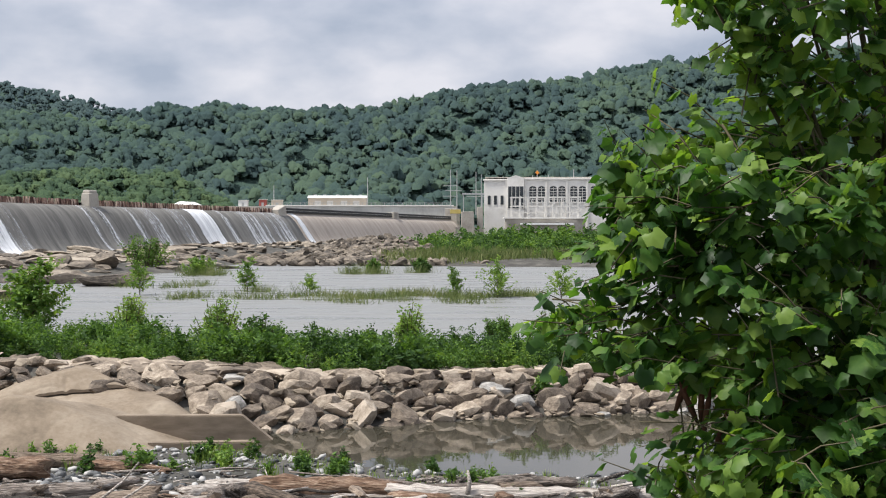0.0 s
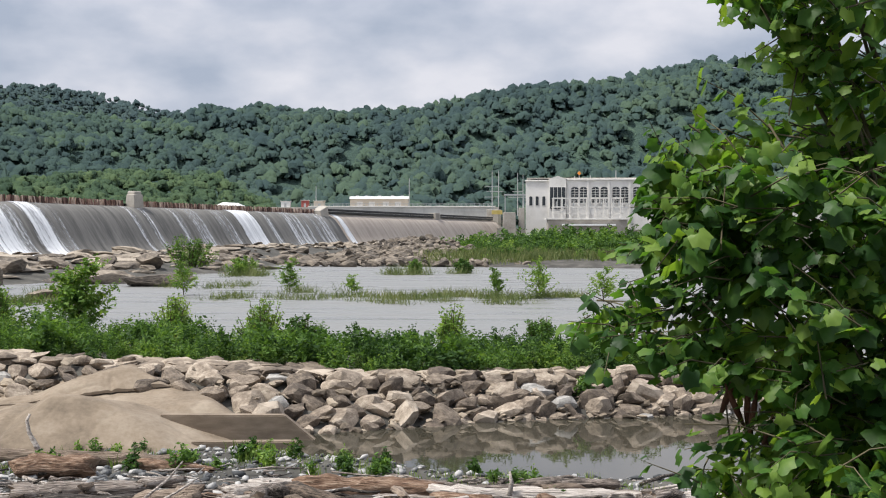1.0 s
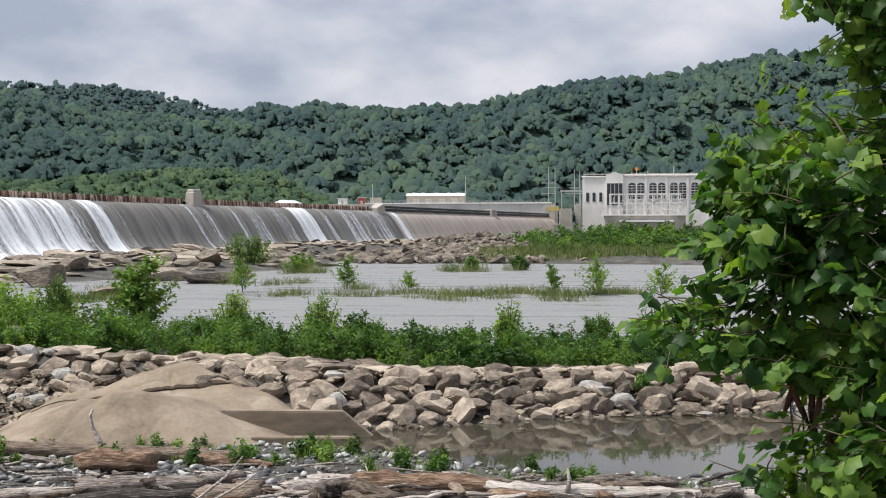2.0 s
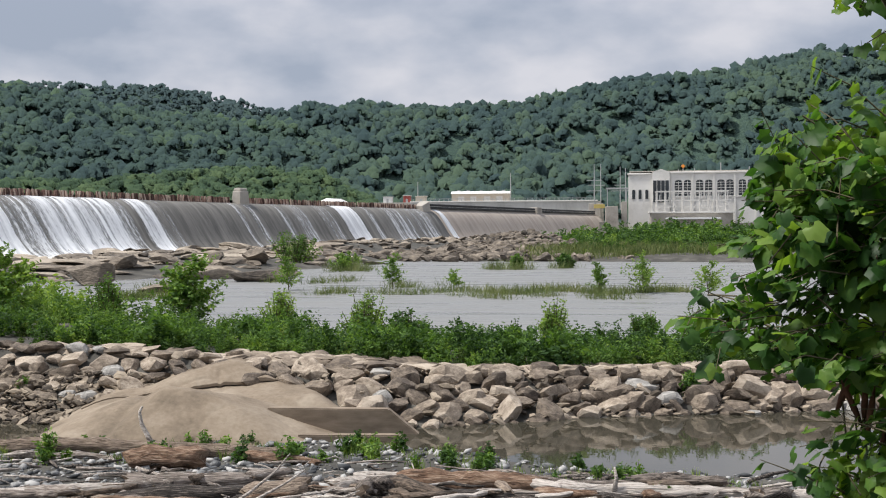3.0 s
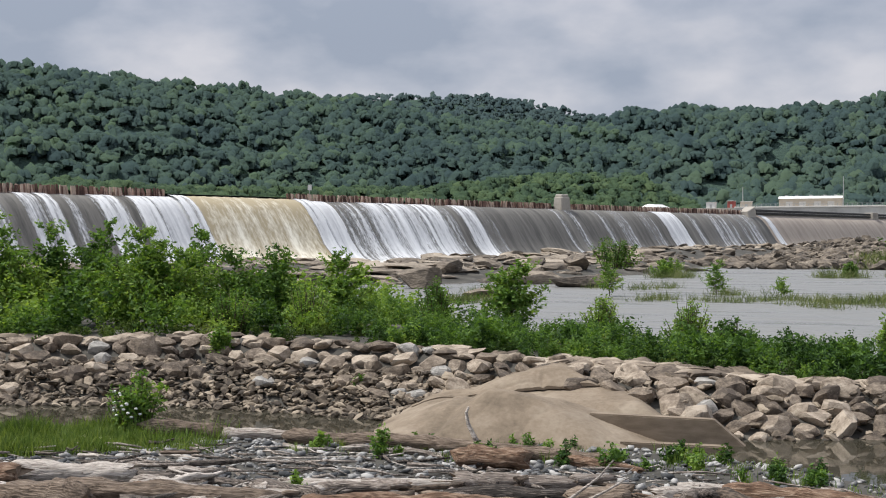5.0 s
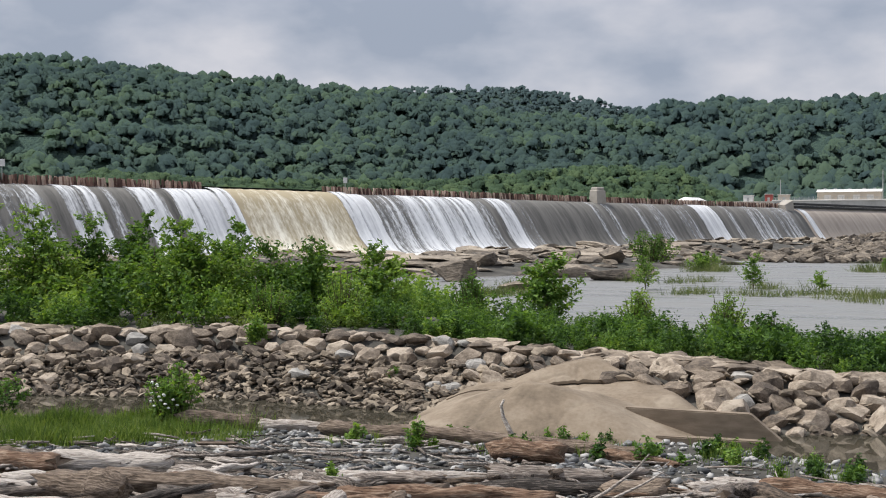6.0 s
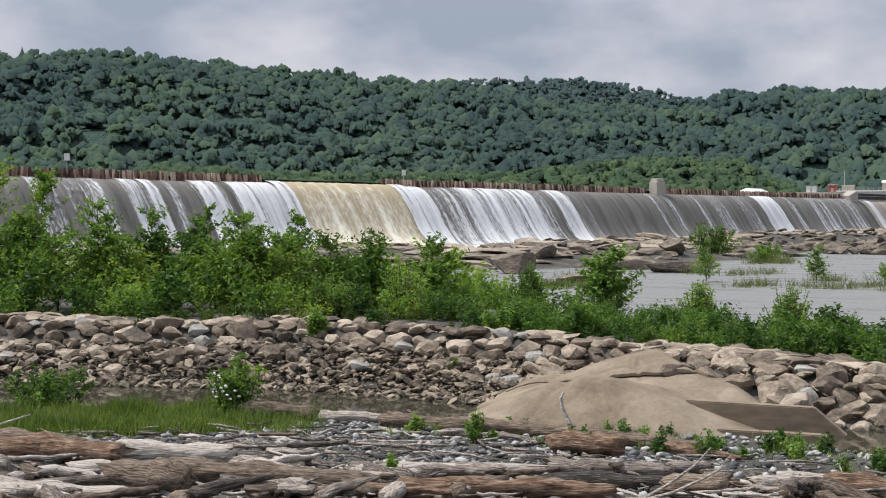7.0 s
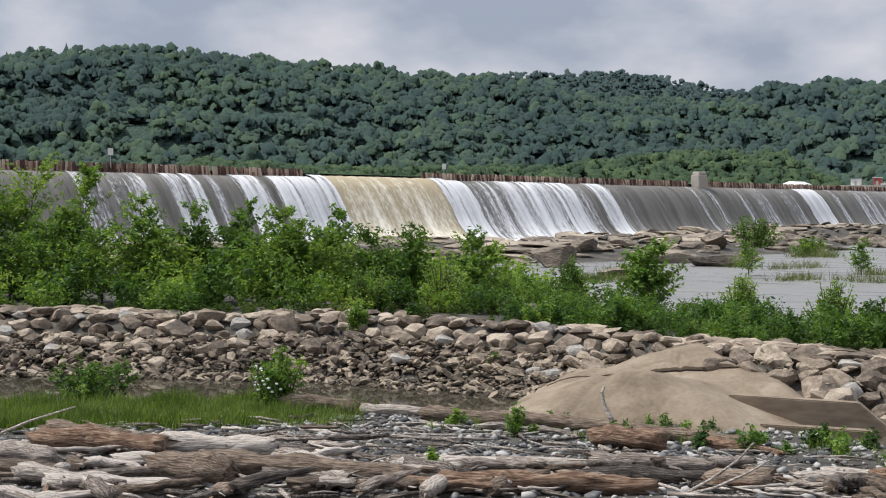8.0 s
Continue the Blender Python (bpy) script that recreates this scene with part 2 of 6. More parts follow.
M_END = material("sawn_log_end", [(0.1, 0.075, 0.055), (0.24, 0.18, 0.13), (0.36, 0.28, 0.21)], 5.0, 40.0, 0.9, 0.5, dist=0.01)
# aerial haze is painted into the next three foliage colours: bluer, darks lifted
M_HAZED_FOREST = material("hazed_hillside_foliage", [(0.072, 0.114, 0.117), (0.098, 0.152, 0.132), (0.136, 0.204, 0.132)], 0.03, 1.1, 0.95, 0.55, tint=0.5, spec=0.04, through_light=0.48, dist=1.0, finew=1.0, glow=(1.2, 1.25, 1.0))
M_HAZED_RIDGE = material("hazed_ridge_foliage", [(0.073, 0.116, 0.122), (0.098, 0.152, 0.138), (0.136, 0.2, 0.138)], 0.03, 1.0, 0.95, 0.55, tint=0.5, spec=0.04, through_light=0.5, dist=1.0, finew=1.0, glow=(1.2, 1.25, 1.1))
M_HAZED_FAR = material("hazed_distant_foliage", [(0.07, 0.108, 0.118), (0.09, 0.134, 0.138), (0.11, 0.158, 0.148)], 0.02, 0.5, 0.95, 0.8, tint=0.4, spec=0.04, through_light=0.42, dist=1.5, glow=(1.2, 1.25, 1.2), finew=0.7)
M_SHOREWOOD = material("shore_foliage", [(0.055, 0.094, 0.066), (0.09, 0.147, 0.086), (0.14, 0.205, 0.104)], 0.06, 1.4, 0.9, 0.8, tint=0.5, spec=0.1, through_light=0.42, dist=0.8, finew=1.15, glow=(1.25, 1.3, 0.85))
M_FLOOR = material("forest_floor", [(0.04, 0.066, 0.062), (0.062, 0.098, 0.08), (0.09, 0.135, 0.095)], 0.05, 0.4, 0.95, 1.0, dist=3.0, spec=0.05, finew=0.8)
M_SHRUB = material("shrub_leaves", [(0.03, 0.072, 0.018), (0.108, 0.205, 0.042), (0.25, 0.355, 0.08)], 0.5, 4.0, 0.7, 0.0, tint=0.4, island=0.3, through_light=0.36, spec=0.3)
M_SPRAY = material("white_foam", [(0.5, 0.49, 0.46), (0.82, 0.82, 0.81)], 0.5, 3.0, 0.7, 0.5, dist=0.2)
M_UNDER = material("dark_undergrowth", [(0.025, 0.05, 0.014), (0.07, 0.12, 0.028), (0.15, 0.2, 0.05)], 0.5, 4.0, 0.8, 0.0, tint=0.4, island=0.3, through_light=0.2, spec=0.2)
M_GRASS = material("grass_blades", [(0.045, 0.082, 0.016), (0.115, 0.185, 0.038), (0.22, 0.28, 0.075)], 0.7, 6.0, 0.8, 0.0, tint=0.4, island=0.3, through_light=0.25, spec=0.3)
M_REED = material("olive_marsh_grass", [(0.06, 0.088, 0.032), (0.12, 0.158, 0.058), (0.22, 0.235, 0.11)], 0.3, 3.0, 0.85, 0.0, tint=0.3, island=0.3, through_light=0.2, spec=0.2)
M_LEAF = material("lobed_tree_leaf", [(0.026, 0.075, 0.017), (0.075, 0.17, 0.032), (0.2, 0.31, 0.055)], 2.5, 18.0, 0.5, 0.15, tint=0.55, through_light=0.5, dist=0.01, spec=0.35)
M_STEM = material("green_brown_stem", [(0.04, 0.035, 0.02), (0.09, 0.075, 0.04), (0.14, 0.12, 0.07)], 6.0, 30.0, 0.85, 0.3)
M_DAM = material("water_stained_concrete", [(0.055, 0.053, 0.05), (0.15, 0.143, 0.13), (0.24, 0.23, 0.21)], 0.12, 0.9, 0.75, 0.3, stretch=(5, 0.5, 0.5), dist=0.1)
M_DAMDRY = material("dry_tan_concrete", [(0.23, 0.195, 0.165), (0.35, 0.3, 0.258), (0.44, 0.385, 0.335)], 0.12, 0.9, 0.85, 0.3, stretch=(4, 0.5, 0.5), dist=0.1)
M_CONC = material("pale_concrete", [(0.24, 0.215, 0.185), (0.38, 0.35, 0.305), (0.48, 0.44, 0.39)], 0.15, 1.5, 0.9, 0.3, dist=0.05)
M_BOARD = material("rusty_brown_boards", [(0.08, 0.042, 0.033), (0.27, 0.158, 0.12), (0.52, 0.4, 0.32)], 0.3, 2.0, 0.9, 0.3, tint=0.8, dist=0.02)
M_BUILD = material("off_white_masonry", [(0.58, 0.56, 0.52), (0.74, 0.72, 0.68), (0.8, 0.78, 0.75)], 0.1, 1.2, 0.9, 0.2, dist=0.03)
M_PALE = material("weathered_pale_wall", [(0.36, 0.35, 0.33), (0.5, 0.49, 0.46), (0.58, 0.57, 0.54)], 0.1, 1.0, 0.9, 0.2, stretch=(1, 1, 0.4))
M_TRIM = material("pale_stone_trim", [(0.6, 0.58, 0.54), (0.74, 0.72, 0.68)], 0.3, 2.0, 0.85, 0.2)
M_PANE = material("dark_window_glass", [(0.02, 0.025, 0.03), (0.05, 0.055, 0.06)], 0.2, 2.0, 0.12, 0.0)
M_STEEL = material("galvanised_steel", [(0.35, 0.36, 0.36), (0.5, 0.51, 0.5)], 0.5, 4.0, 0.5, 0.0, metal=0.3)
M_DARK = material("black_rubber_seal", [(0.015, 0.015, 0.016), (0.035, 0.034, 0.033)], 0.3, 2.0, 0.7, 0.1)
M_SHED = material("tan_metal_siding", [(0.5, 0.43, 0.34), (0.62, 0.55, 0.45)], 0.2, 2.0, 0.6, 0.1)
M_WHITE = material("white_roof_sheet", [(0.68, 0.68, 0.66), (0.8, 0.8, 0.78)], 0.2, 2.0, 0.5, 0.1)
M_RED = material("red_painted_steel", [(0.3, 0.06, 0.05), (0.4, 0.1, 0.08)], 0.4, 3.0, 0.6, 0.1)
M_YELLOW = material("yellow_painted_steel", [(0.5, 0.38, 0.1), (0.6, 0.48, 0.16)], 0.4, 3.0, 0.6, 0.1)
M_ORANGE = material("orange_painted_sheet", [(0.75, 0.25, 0.03), (0.85, 0.32, 0.05)], 0.4, 3.0, 0.5, 0.0)
M_RIVER = water_material("muddy_river_water", (0.215, 0.215, 0.21), 0.34, 0.3, 1.3, 0.7, 0.3, (0.22, 1, 1))
M_POOL = water_material("still_pool_water", (0.05, 0.046, 0.034), 0.02, 0.8, 5.0, 0.05, 0.02)


def fall_material(name, cols, dense, streak, hole, fleck=1.0, mottle=(1.3, 0.55)):
    """White water in streaks that run down the face, with gaps between."""
    ma = bpy.data.materials.new(name)
    ma.use_nodes = True
    N, L = ma.node_tree.nodes, ma.node_tree.links
    bsdf = N["Principled BSDF"]
    uv = N.new("ShaderNodeTexCoord")
    mp, mp2 = N.new("ShaderNodeMapping"), N.new("ShaderNodeMapping")
    mp.inputs["Scale"].default_value = (streak, 0.045, 1)
    mp2.inputs["Scale"].default_value = (*mottle, 1)
    n1, n2 = N.new("ShaderNodeTexNoise"), N.new("ShaderNodeTexNoise")
    for n, m, s in ((n1, mp, 1.0), (n2, mp2, 1.6)):
        L.new(uv.outputs["UV"], m.inputs["Vector"])
        L.new(m.outputs["Vector"], n.inputs["Vector"])
        n.inputs["Scale"].default_value, n.inputs["Detail"].default_value, n.inputs["Roughness"].default_value = s, 4.0, 0.6
    ad = N.new("ShaderNodeMath")
    ad.operation = "MULTIPLY_ADD"
    ad.inputs[1].default_value = 0.45 * fleck
    L.new(n2.outputs["Fac"], ad.inputs[0])
    L.new(n1.outputs["Fac"], ad.inputs[2])
    ramp = N.new("ShaderNodeValToRGB")
    el = ramp.color_ramp.elements
    el[0].position, el[0].color = 0.5 + 0.2 * fleck - 0.15, (*cols[0], 1)
    el[1].position, el[1].color = 0.7 + 0.2 * fleck, (*cols[1], 1)
    at = N.new("ShaderNodeAttribute")
    at.attribute_name = "tint"
    al = N.new("ShaderNodeMath")
    al.operation = "ADD"
    L.new(ad.outputs[0], al.inputs[0])
    L.new(at.outputs["Fac"], al.inputs[1])
    L.new((al if fleck > 1 else ad).outputs[0], ramp.inputs["Fac"])
    L.new(ramp.outputs["Color"], bsdf.inputs["Base Color"])
    bsdf.inputs["Roughness"].default_value = 0.5
    mr = N.new("ShaderNodeMapRange")
    mr.inputs["From Min"].default_value, mr.inputs["From Max"].default_value = hole, hole + 0.24
    mr.inputs["To Min"].default_value, mr.inputs["To Max"].default_value = 0.0, dense
    L.new(al.outputs[0], mr.inputs["Value"])
    tr = N.new("ShaderNodeBsdfTransparent")
    mx = N.new("ShaderNodeMixShader")
    L.new(mr.outputs["Result"], mx.inputs["Fac"])
    L.new(tr.outputs["BSDF"], mx.inputs[1])
    L.new(bsdf.outputs["BSDF"], mx.inputs[2])
    L.new(mx.outputs["Shader"], N["Material Output"].inputs["Surface"])
    return ma


M_FOAM = fall_material("white_falling_water", [(0.5, 0.51, 0.53), (0.9, 0.91, 0.92)], 1.0, 0.8, 0.33, 0.6)
M_THIN = fall_material("thin_white_trickle", [(0.5, 0.51, 0.53), (0.8, 0.81, 0.83)], 0.85, 1.1, 0.64)
M_VEIL = fall_material("torn_white_water", [(0.45, 0.46, 0.47), (0.86, 0.87, 0.88)], 0.9, 0.9, 0.6, 1.3, (1.5, 0.5))
M_BROWN = fall_material("brown_flood_water", [(0.45, 0.375, 0.24), (0.95, 0.9, 0.76)], 1.0, 0.4, 0.0, 1.6, (1.15, 0.4))

# ---- the lie of the land ----
DAM_AT, DAM_TURN, CREST = (-140.0, 125.0), 74.47, 12.5
DU = (math.cos(radians(DAM_TURN)), math.sin(radians(DAM_TURN)))
DAM_M = pose(DAM_AT[0], DAM_AT[1], 0, 0, 0, DAM_TURN)
RIVER, POOL, LAKE = 0.0, 0.9, 13.2

# the stone berm: foot of the wall, its top and its height, along x
BX = [-60, -45, -33, -25, -20, -16, -12, -8, -4, 0, 4, 6.5, 9, 30]
B_FOOT = [14, 20, 24.2, 27.0, 28.7, 28.9, 28.6, 27.6, 28, 30, 31, 31.8, 32.3, 34]
B_TOP = [17, 22.9, 27.0, 29.7, 31.2, 31.4, 31.2, 30.9, 30.6, 31.8, 32.6, 33.2, 33.6, 36]
B_HIGH = [2.7, 2.65, 2.65, 2.63, 2.66, 2.63, 2.48, 2.28, 2.12, 2.03, 1.98, 1.76, 1.2, 1.2]
SX = [-60, -40, -24.5, -21.6, -19.2, -17, -15.2, -12, -9, -6, -4.2, -1.9, -0.3, 3.7, 14, 40]
S_NEAR = [6, 12, 20.9, 22.7, 23.4, 24.1, 24.5, 24.9, 25.3, 26.0, 25.7, 24.4, 23.4, 22.9, 22, 20]
# three wooded ridges: compass angle, elevation of the crest; foot and crest distance
RIDGES = (
    ("left", [-60, 5, 8.5, 9.3, 10.0, 12.5, 13.4, 15, 18.8, 21.9, 24.1, 26.3, 29.5, 32.1, 34.7, 37.2, 39.6, 42.0, 46, 48.3, 70],
     [0.3, 0.5, 1.3, 2.1, 3.2, 4.3, 4.95, 5.15, 5.42, 5.75, 6.15, 6.6, 6.88, 7.08, 7.24, 7.5, 7.6, 7.8, 7.58, 7.3, 7.0]),
    ("right", [-60, -20, -13.0, -11.0, -9.4, -8.4, -5.8, -2.3, -0.4, 1.8, 3.4, 5.3, 7.1, 9.6, 10.9, 13.0, 14.5, 16, 18, 20, 24, 70],
     [8.2, 8.3, 7.75, 8.04, 7.86, 7.6, 7.06, 6.95, 6.7, 6.3, 5.98, 5.95, 5.76, 5.9, 5.92, 5.8, 5.45, 4.6, 3.5, 2.2, 0.5, 0.3]),
    ("far", [-60, 8, 10, 14.0, 15.9, 17.7, 19.9, 21.9, 24.1, 26.3, 29, 33, 40, 70],
     [0.3, 0.5, 3.6, 5.5, 5.92, 6.26, 6.62, 6.66, 6.66, 6.6, 6.2, 5.6, 3.0, 0.3]),
)


def smooth(t):
    t = np.clip(t, 0, 1)
    return t * t * (3 - 2 * t)


def dam_coords(x, y):
    px, py = x - DAM_AT[0], y - DAM_AT[1]
    return px * DU[0] + py * DU[1], px * DU[1] - py * DU[0]


def hill_span(az, which=0):
    """Foot and crest distance of a ridge."""
    d0 = 720 + (45 - np.clip(az, -15, 50)) * 4.6
    if which == 0:
        return d0, d0 + 430
    if which == 1:
        return d0 + 60, d0 + 560
    return np.full_like(d0, 1750.0), np.full_like(d0, 2350.0)


def ridge_z(az, r, which):
    d0, d1 = hill_span(az, which)
    el = np.interp(az, RIDGES[which][1], RIDGES[which][2])
    hz = EYE + d1 * np.tan(np.radians(el)) - (9.5 if which < 2 else 7.0)
    k = np.clip((r - d0) / (d1 - d0), 0, 1)
    x, y = -r * np.sin(np.radians(az)), r * np.cos(np.radians(az))
    spur = (15 * waves(x, y, 0.013, 2.0) + 7 * waves(x, y, 0.034, 5.0)) * np.sin(np.pi * k) * np.clip((hz - 11.5) / 60, 0, 1)
    hill = 11.5 + (hz - 11.5) * (0.6 * k + 0.4 * smooth(k)) + spur
    return np.where(r > d1, hz - (r - d1) * 0.16, np.where(r < d0, -50.0, hill))


def waves(x, y, k, seed=0.0):
    return (np.sin(x * k + 1.3 + seed) * np.cos(y * k * 1.17 + 0.4 * seed) + 0.5 * np.sin(x * k * 2.3 - y * k * 1.9 + seed * 2)) / 1.5


def ledge_mask(s, n):
    """Where bare rock stands out of the river below the dam."""
    edge = np.interp(s, [-60, 0, 30, 80, 110, 150, 220, 330, 420], [50, 75, 92, 92, 84, 60, 42, 34, 30])
    return smooth((edge - n) / 14) * smooth((n - 9 - 11 * np.exp(-((s - 88) / 38) ** 2)) / 5) * smooth((s + 80) / 30)


def island_mask(s, n):
    return smooth((s - 105 - np.maximum(0, (n - 150) * 0.1)) / 14) * smooth((n - 82) / 12) * smooth((470 - s) / 60) * smooth((330 - n) / 60)


def ground_z(x, y):
    x, y = np.asarray(x, float), np.asarray(y, float)
    r = np.hypot(x, y)
    az = np.degrees(np.arctan2(-x, y))
    foot, top, high, near = np.interp(x, BX, B_FOOT), np.interp(x, BX, B_TOP), np.interp(x, BX, B_HIGH), np.interp(x, SX, S_NEAR)
    # gravel bar and the bank that the viewer stands on
    bar = POOL + 0.03 + 0.045 * np.clip(near - y, 0, 9) + 0.05 * waves(x, y, 0.8)
    bank = 2.8 * smooth((15 - r) / 13)
    z = np.where(y < near, np.maximum(bar + bank, POOL + 0.02 * (near - y)), 0)
    z = np.where((y < 0) & (r > 3), np.maximum(z, 1.2 + 2.8 * smooth((16 - r) / 13) + 3.0 * smooth((-y - 6) / 30)), z)
    mid = (near + foot) / 2
    inpool = (y >= near) & (y < foot)
    dip = POOL - 0.4 * smooth(np.minimum(y - near, foot - y) / 0.9) + 0.01
    z = np.where(inpool, dip, z)
    face = (y >= foot) & (y < top)
    z = np.where(face, POOL - 0.1 + (high - POOL - 0.15) * (y - foot) / np.maximum(top - foot, 0.1), z)
    shore = np.interp(x, [-120, -60, -35, -20, -8, 2, 10, 40], [90, 92, 84, 72, 64, 60, 58, 56])
    berm = high - 0.25 - (high + 0.5) * smooth((y - top - 5) / np.maximum(shore - top - 5, 5)) + 0.12 * waves(x, y, 0.4)
    z = np.where(y >= top, np.maximum(berm, -0.8), z)
    s, n = dam_coords(x, y)
    out = (y > 55) & (n > 0)
    rockz = -0.8 + ledge_mask(s, n) * (1.55 + 0.75 * waves(x, y, 0.11, 1.0) + 0.35 * waves(x, y, 0.37, 2.0))
    rockz = np.maximum(rockz, -0.8 + island_mask(s, n) * (2.0 + 0.4 * waves(x, y, 0.1, 3.0)))
    rockz = np.where((s > 140) & (n < 45), rockz + 1.1 * smooth((s - 140) / 60) * smooth((44 - n) / 8), rockz)
    z = np.where(out, np.maximum(z, rockz), z)
    z = np.where(n <= 0, -1 + 11 * smooth((-n - 20) / 40), z)
    # right bank by the power station
    z = np.where((s > 500) & (n > -140), np.maximum(z, -1 + 9.5 * smooth((s - 505) / 20)), z)
    hill = np.maximum(np.maximum(ridge_z(az, r, 0), ridge_z(az, r, 1)), ridge_z(az, r, 2))
    ahead = (np.abs(az) < 75) & (r > hill_span(az)[0])
    z = np.where(ahead, np.maximum(hill, 9.0 - np.maximum(0, r - 3000) * 0.01), z)
    return z


def polar_ground():
    az = np.concatenate([np.arange(-180, -30, 6.0), np.arange(-30, 54, 0.38), np.arange(54, 180, 6.0)])
    rad = [0.8]
    while rad[-1] < 4600:
        r = rad[-1]
        rad.append(r + (1.2 if r < 14 else 0.28 if r < 38 else r * 0.02 if r < 240 else r * 0.035))
    rad = np.array(rad)
    A, R = np.meshgrid(np.radians(az), rad)
    X, Y = -R * np.sin(A), R * np.cos(A)
    Z = ground_z(X, Y)
    V = np.concatenate([np.stack([X, Y, Z], -1).reshape(-1, 3), [[0, 0, 4.0]]])
    na, nr = len(az), len(rad)
    i, j = np.meshgrid(np.arange(nr - 1), np.arange(na), indexing="ij")
    j2 = (j + 1) % na
    F = np.stack([i * na + j, (i + 1) * na + j, (i + 1) * na + j2, i * na + j2], -1).reshape(-1, 4)[:, ::-1]
    so = Soup()
    so.add(V, F, 0.5)
    so.f.append([(nr * na, b, a) for a, b in zip(range(na), [*range(1, na), 0])])
    me = so.mesh("ground", True)
    me.materials.append(M_GROUND)
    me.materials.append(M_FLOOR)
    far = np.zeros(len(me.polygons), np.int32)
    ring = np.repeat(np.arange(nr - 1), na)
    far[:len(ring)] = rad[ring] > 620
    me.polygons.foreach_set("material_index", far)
    return put("ground", me, M_GROUND, label="earth, gravel and rock ground of the river valley", category="ground", kind="structure")


polar_ground()


def sheet(name, pts, z, ma, label):
    so = Soup()
    so.add([(x, y, z) for x, y in pts], [tuple(range(len(pts)))], 0.5)
    return put(name, so.mesh(name), ma, label=label, category="water", kind="structure")


sheet("water_river", [(-260, 38), (500, 38), (500, 660), (-40, 660)], RIVER, M_RIVER, "grey rippled shallow river water below the dam")
pool_x = np.linspace(-58, 32, 46)
sheet("water_pool", [(x, np.interp(x, SX, S_NEAR) - 0.6) for x in pool_x] + [(x, np.interp(x, BX, B_FOOT) + 0.7) for x in pool_x[::-1]],
      POOL, M_POOL, "still dark pool of water below the stone berm")
lake_so = Soup()
lake_so.add([(-160, 0.6, LAKE), (640, 0.6, LAKE), (640, 600, LAKE), (-160, 600, LAKE)], [(0, 1, 2, 3)], 0.5)
put("water_reservoir", lake_so.mesh("water_reservoir"), M_RIVER, m=DAM_M, label="reservoir water held behind the dam", category="water", kind="structure")

# ---- wooded hills ----
def half_ball(seed):
    """The upper part of a small lumpy ball: one leafy bough-end."""
    r = np.random.default_rng(seed)
    v, f = lumpy(lumpy(ICO1[0], 1.4, 0.5, seed), 3.0, 0.3, seed + 4), ICO1[1]
    v = v * (1 + r.normal(0, 0.05, (len(v), 1)))
    f = f[v[f].mean(1)[:, 2] > -0.6]
    used = np.unique(f)
    back = np.zeros(len(v), int)
    back[used] = np.arange(len(used))
    return v[used], back[f]


TUFTS = [half_ball(i) for i in range(10)]


def crown_template(seed, tall=1.0, boughs=5, ragged=12):
    """A crown: bough-ends heaped over one another, ragged with leaf clumps."""
    r = np.random.default_rng(seed)
    V, F, n = [], [], 0
    for i in range(boughs):
        q = np.array([0, 0, 0.35 * tall]) if i == 0 else r.normal(size=3) * (1, 1, 0.5)
        if i:
            q *= 0.62 / np.linalg.norm(q)
            q[2] = q[2] * tall + r.uniform(-0.25, 0.3) * tall
        w = r.uniform(0.42, 0.66)
        v, f = TUFTS[r.integers(10)]
        v = (v * (w * r.uniform(0.85, 1.2), w, w * r.uniform(0.75, 1.0) * (0.5 + 0.5 * tall))) @ turn_z(r.uniform(0, 6.28)).T + q
        V.append(v)
        F.append(f + n)
        n += len(v)
    at = np.concatenate(V)[r.integers(0, n, ragged)]
    V.append((r.normal(0, 0.075, (ragged, 3, 3)) + (at * 1.03)[:, None, :]).reshape(-1, 3))
    F.append(n + np.arange(ragged * 3).reshape(-1, 3))
    return np.concatenate(V), np.concatenate(F)


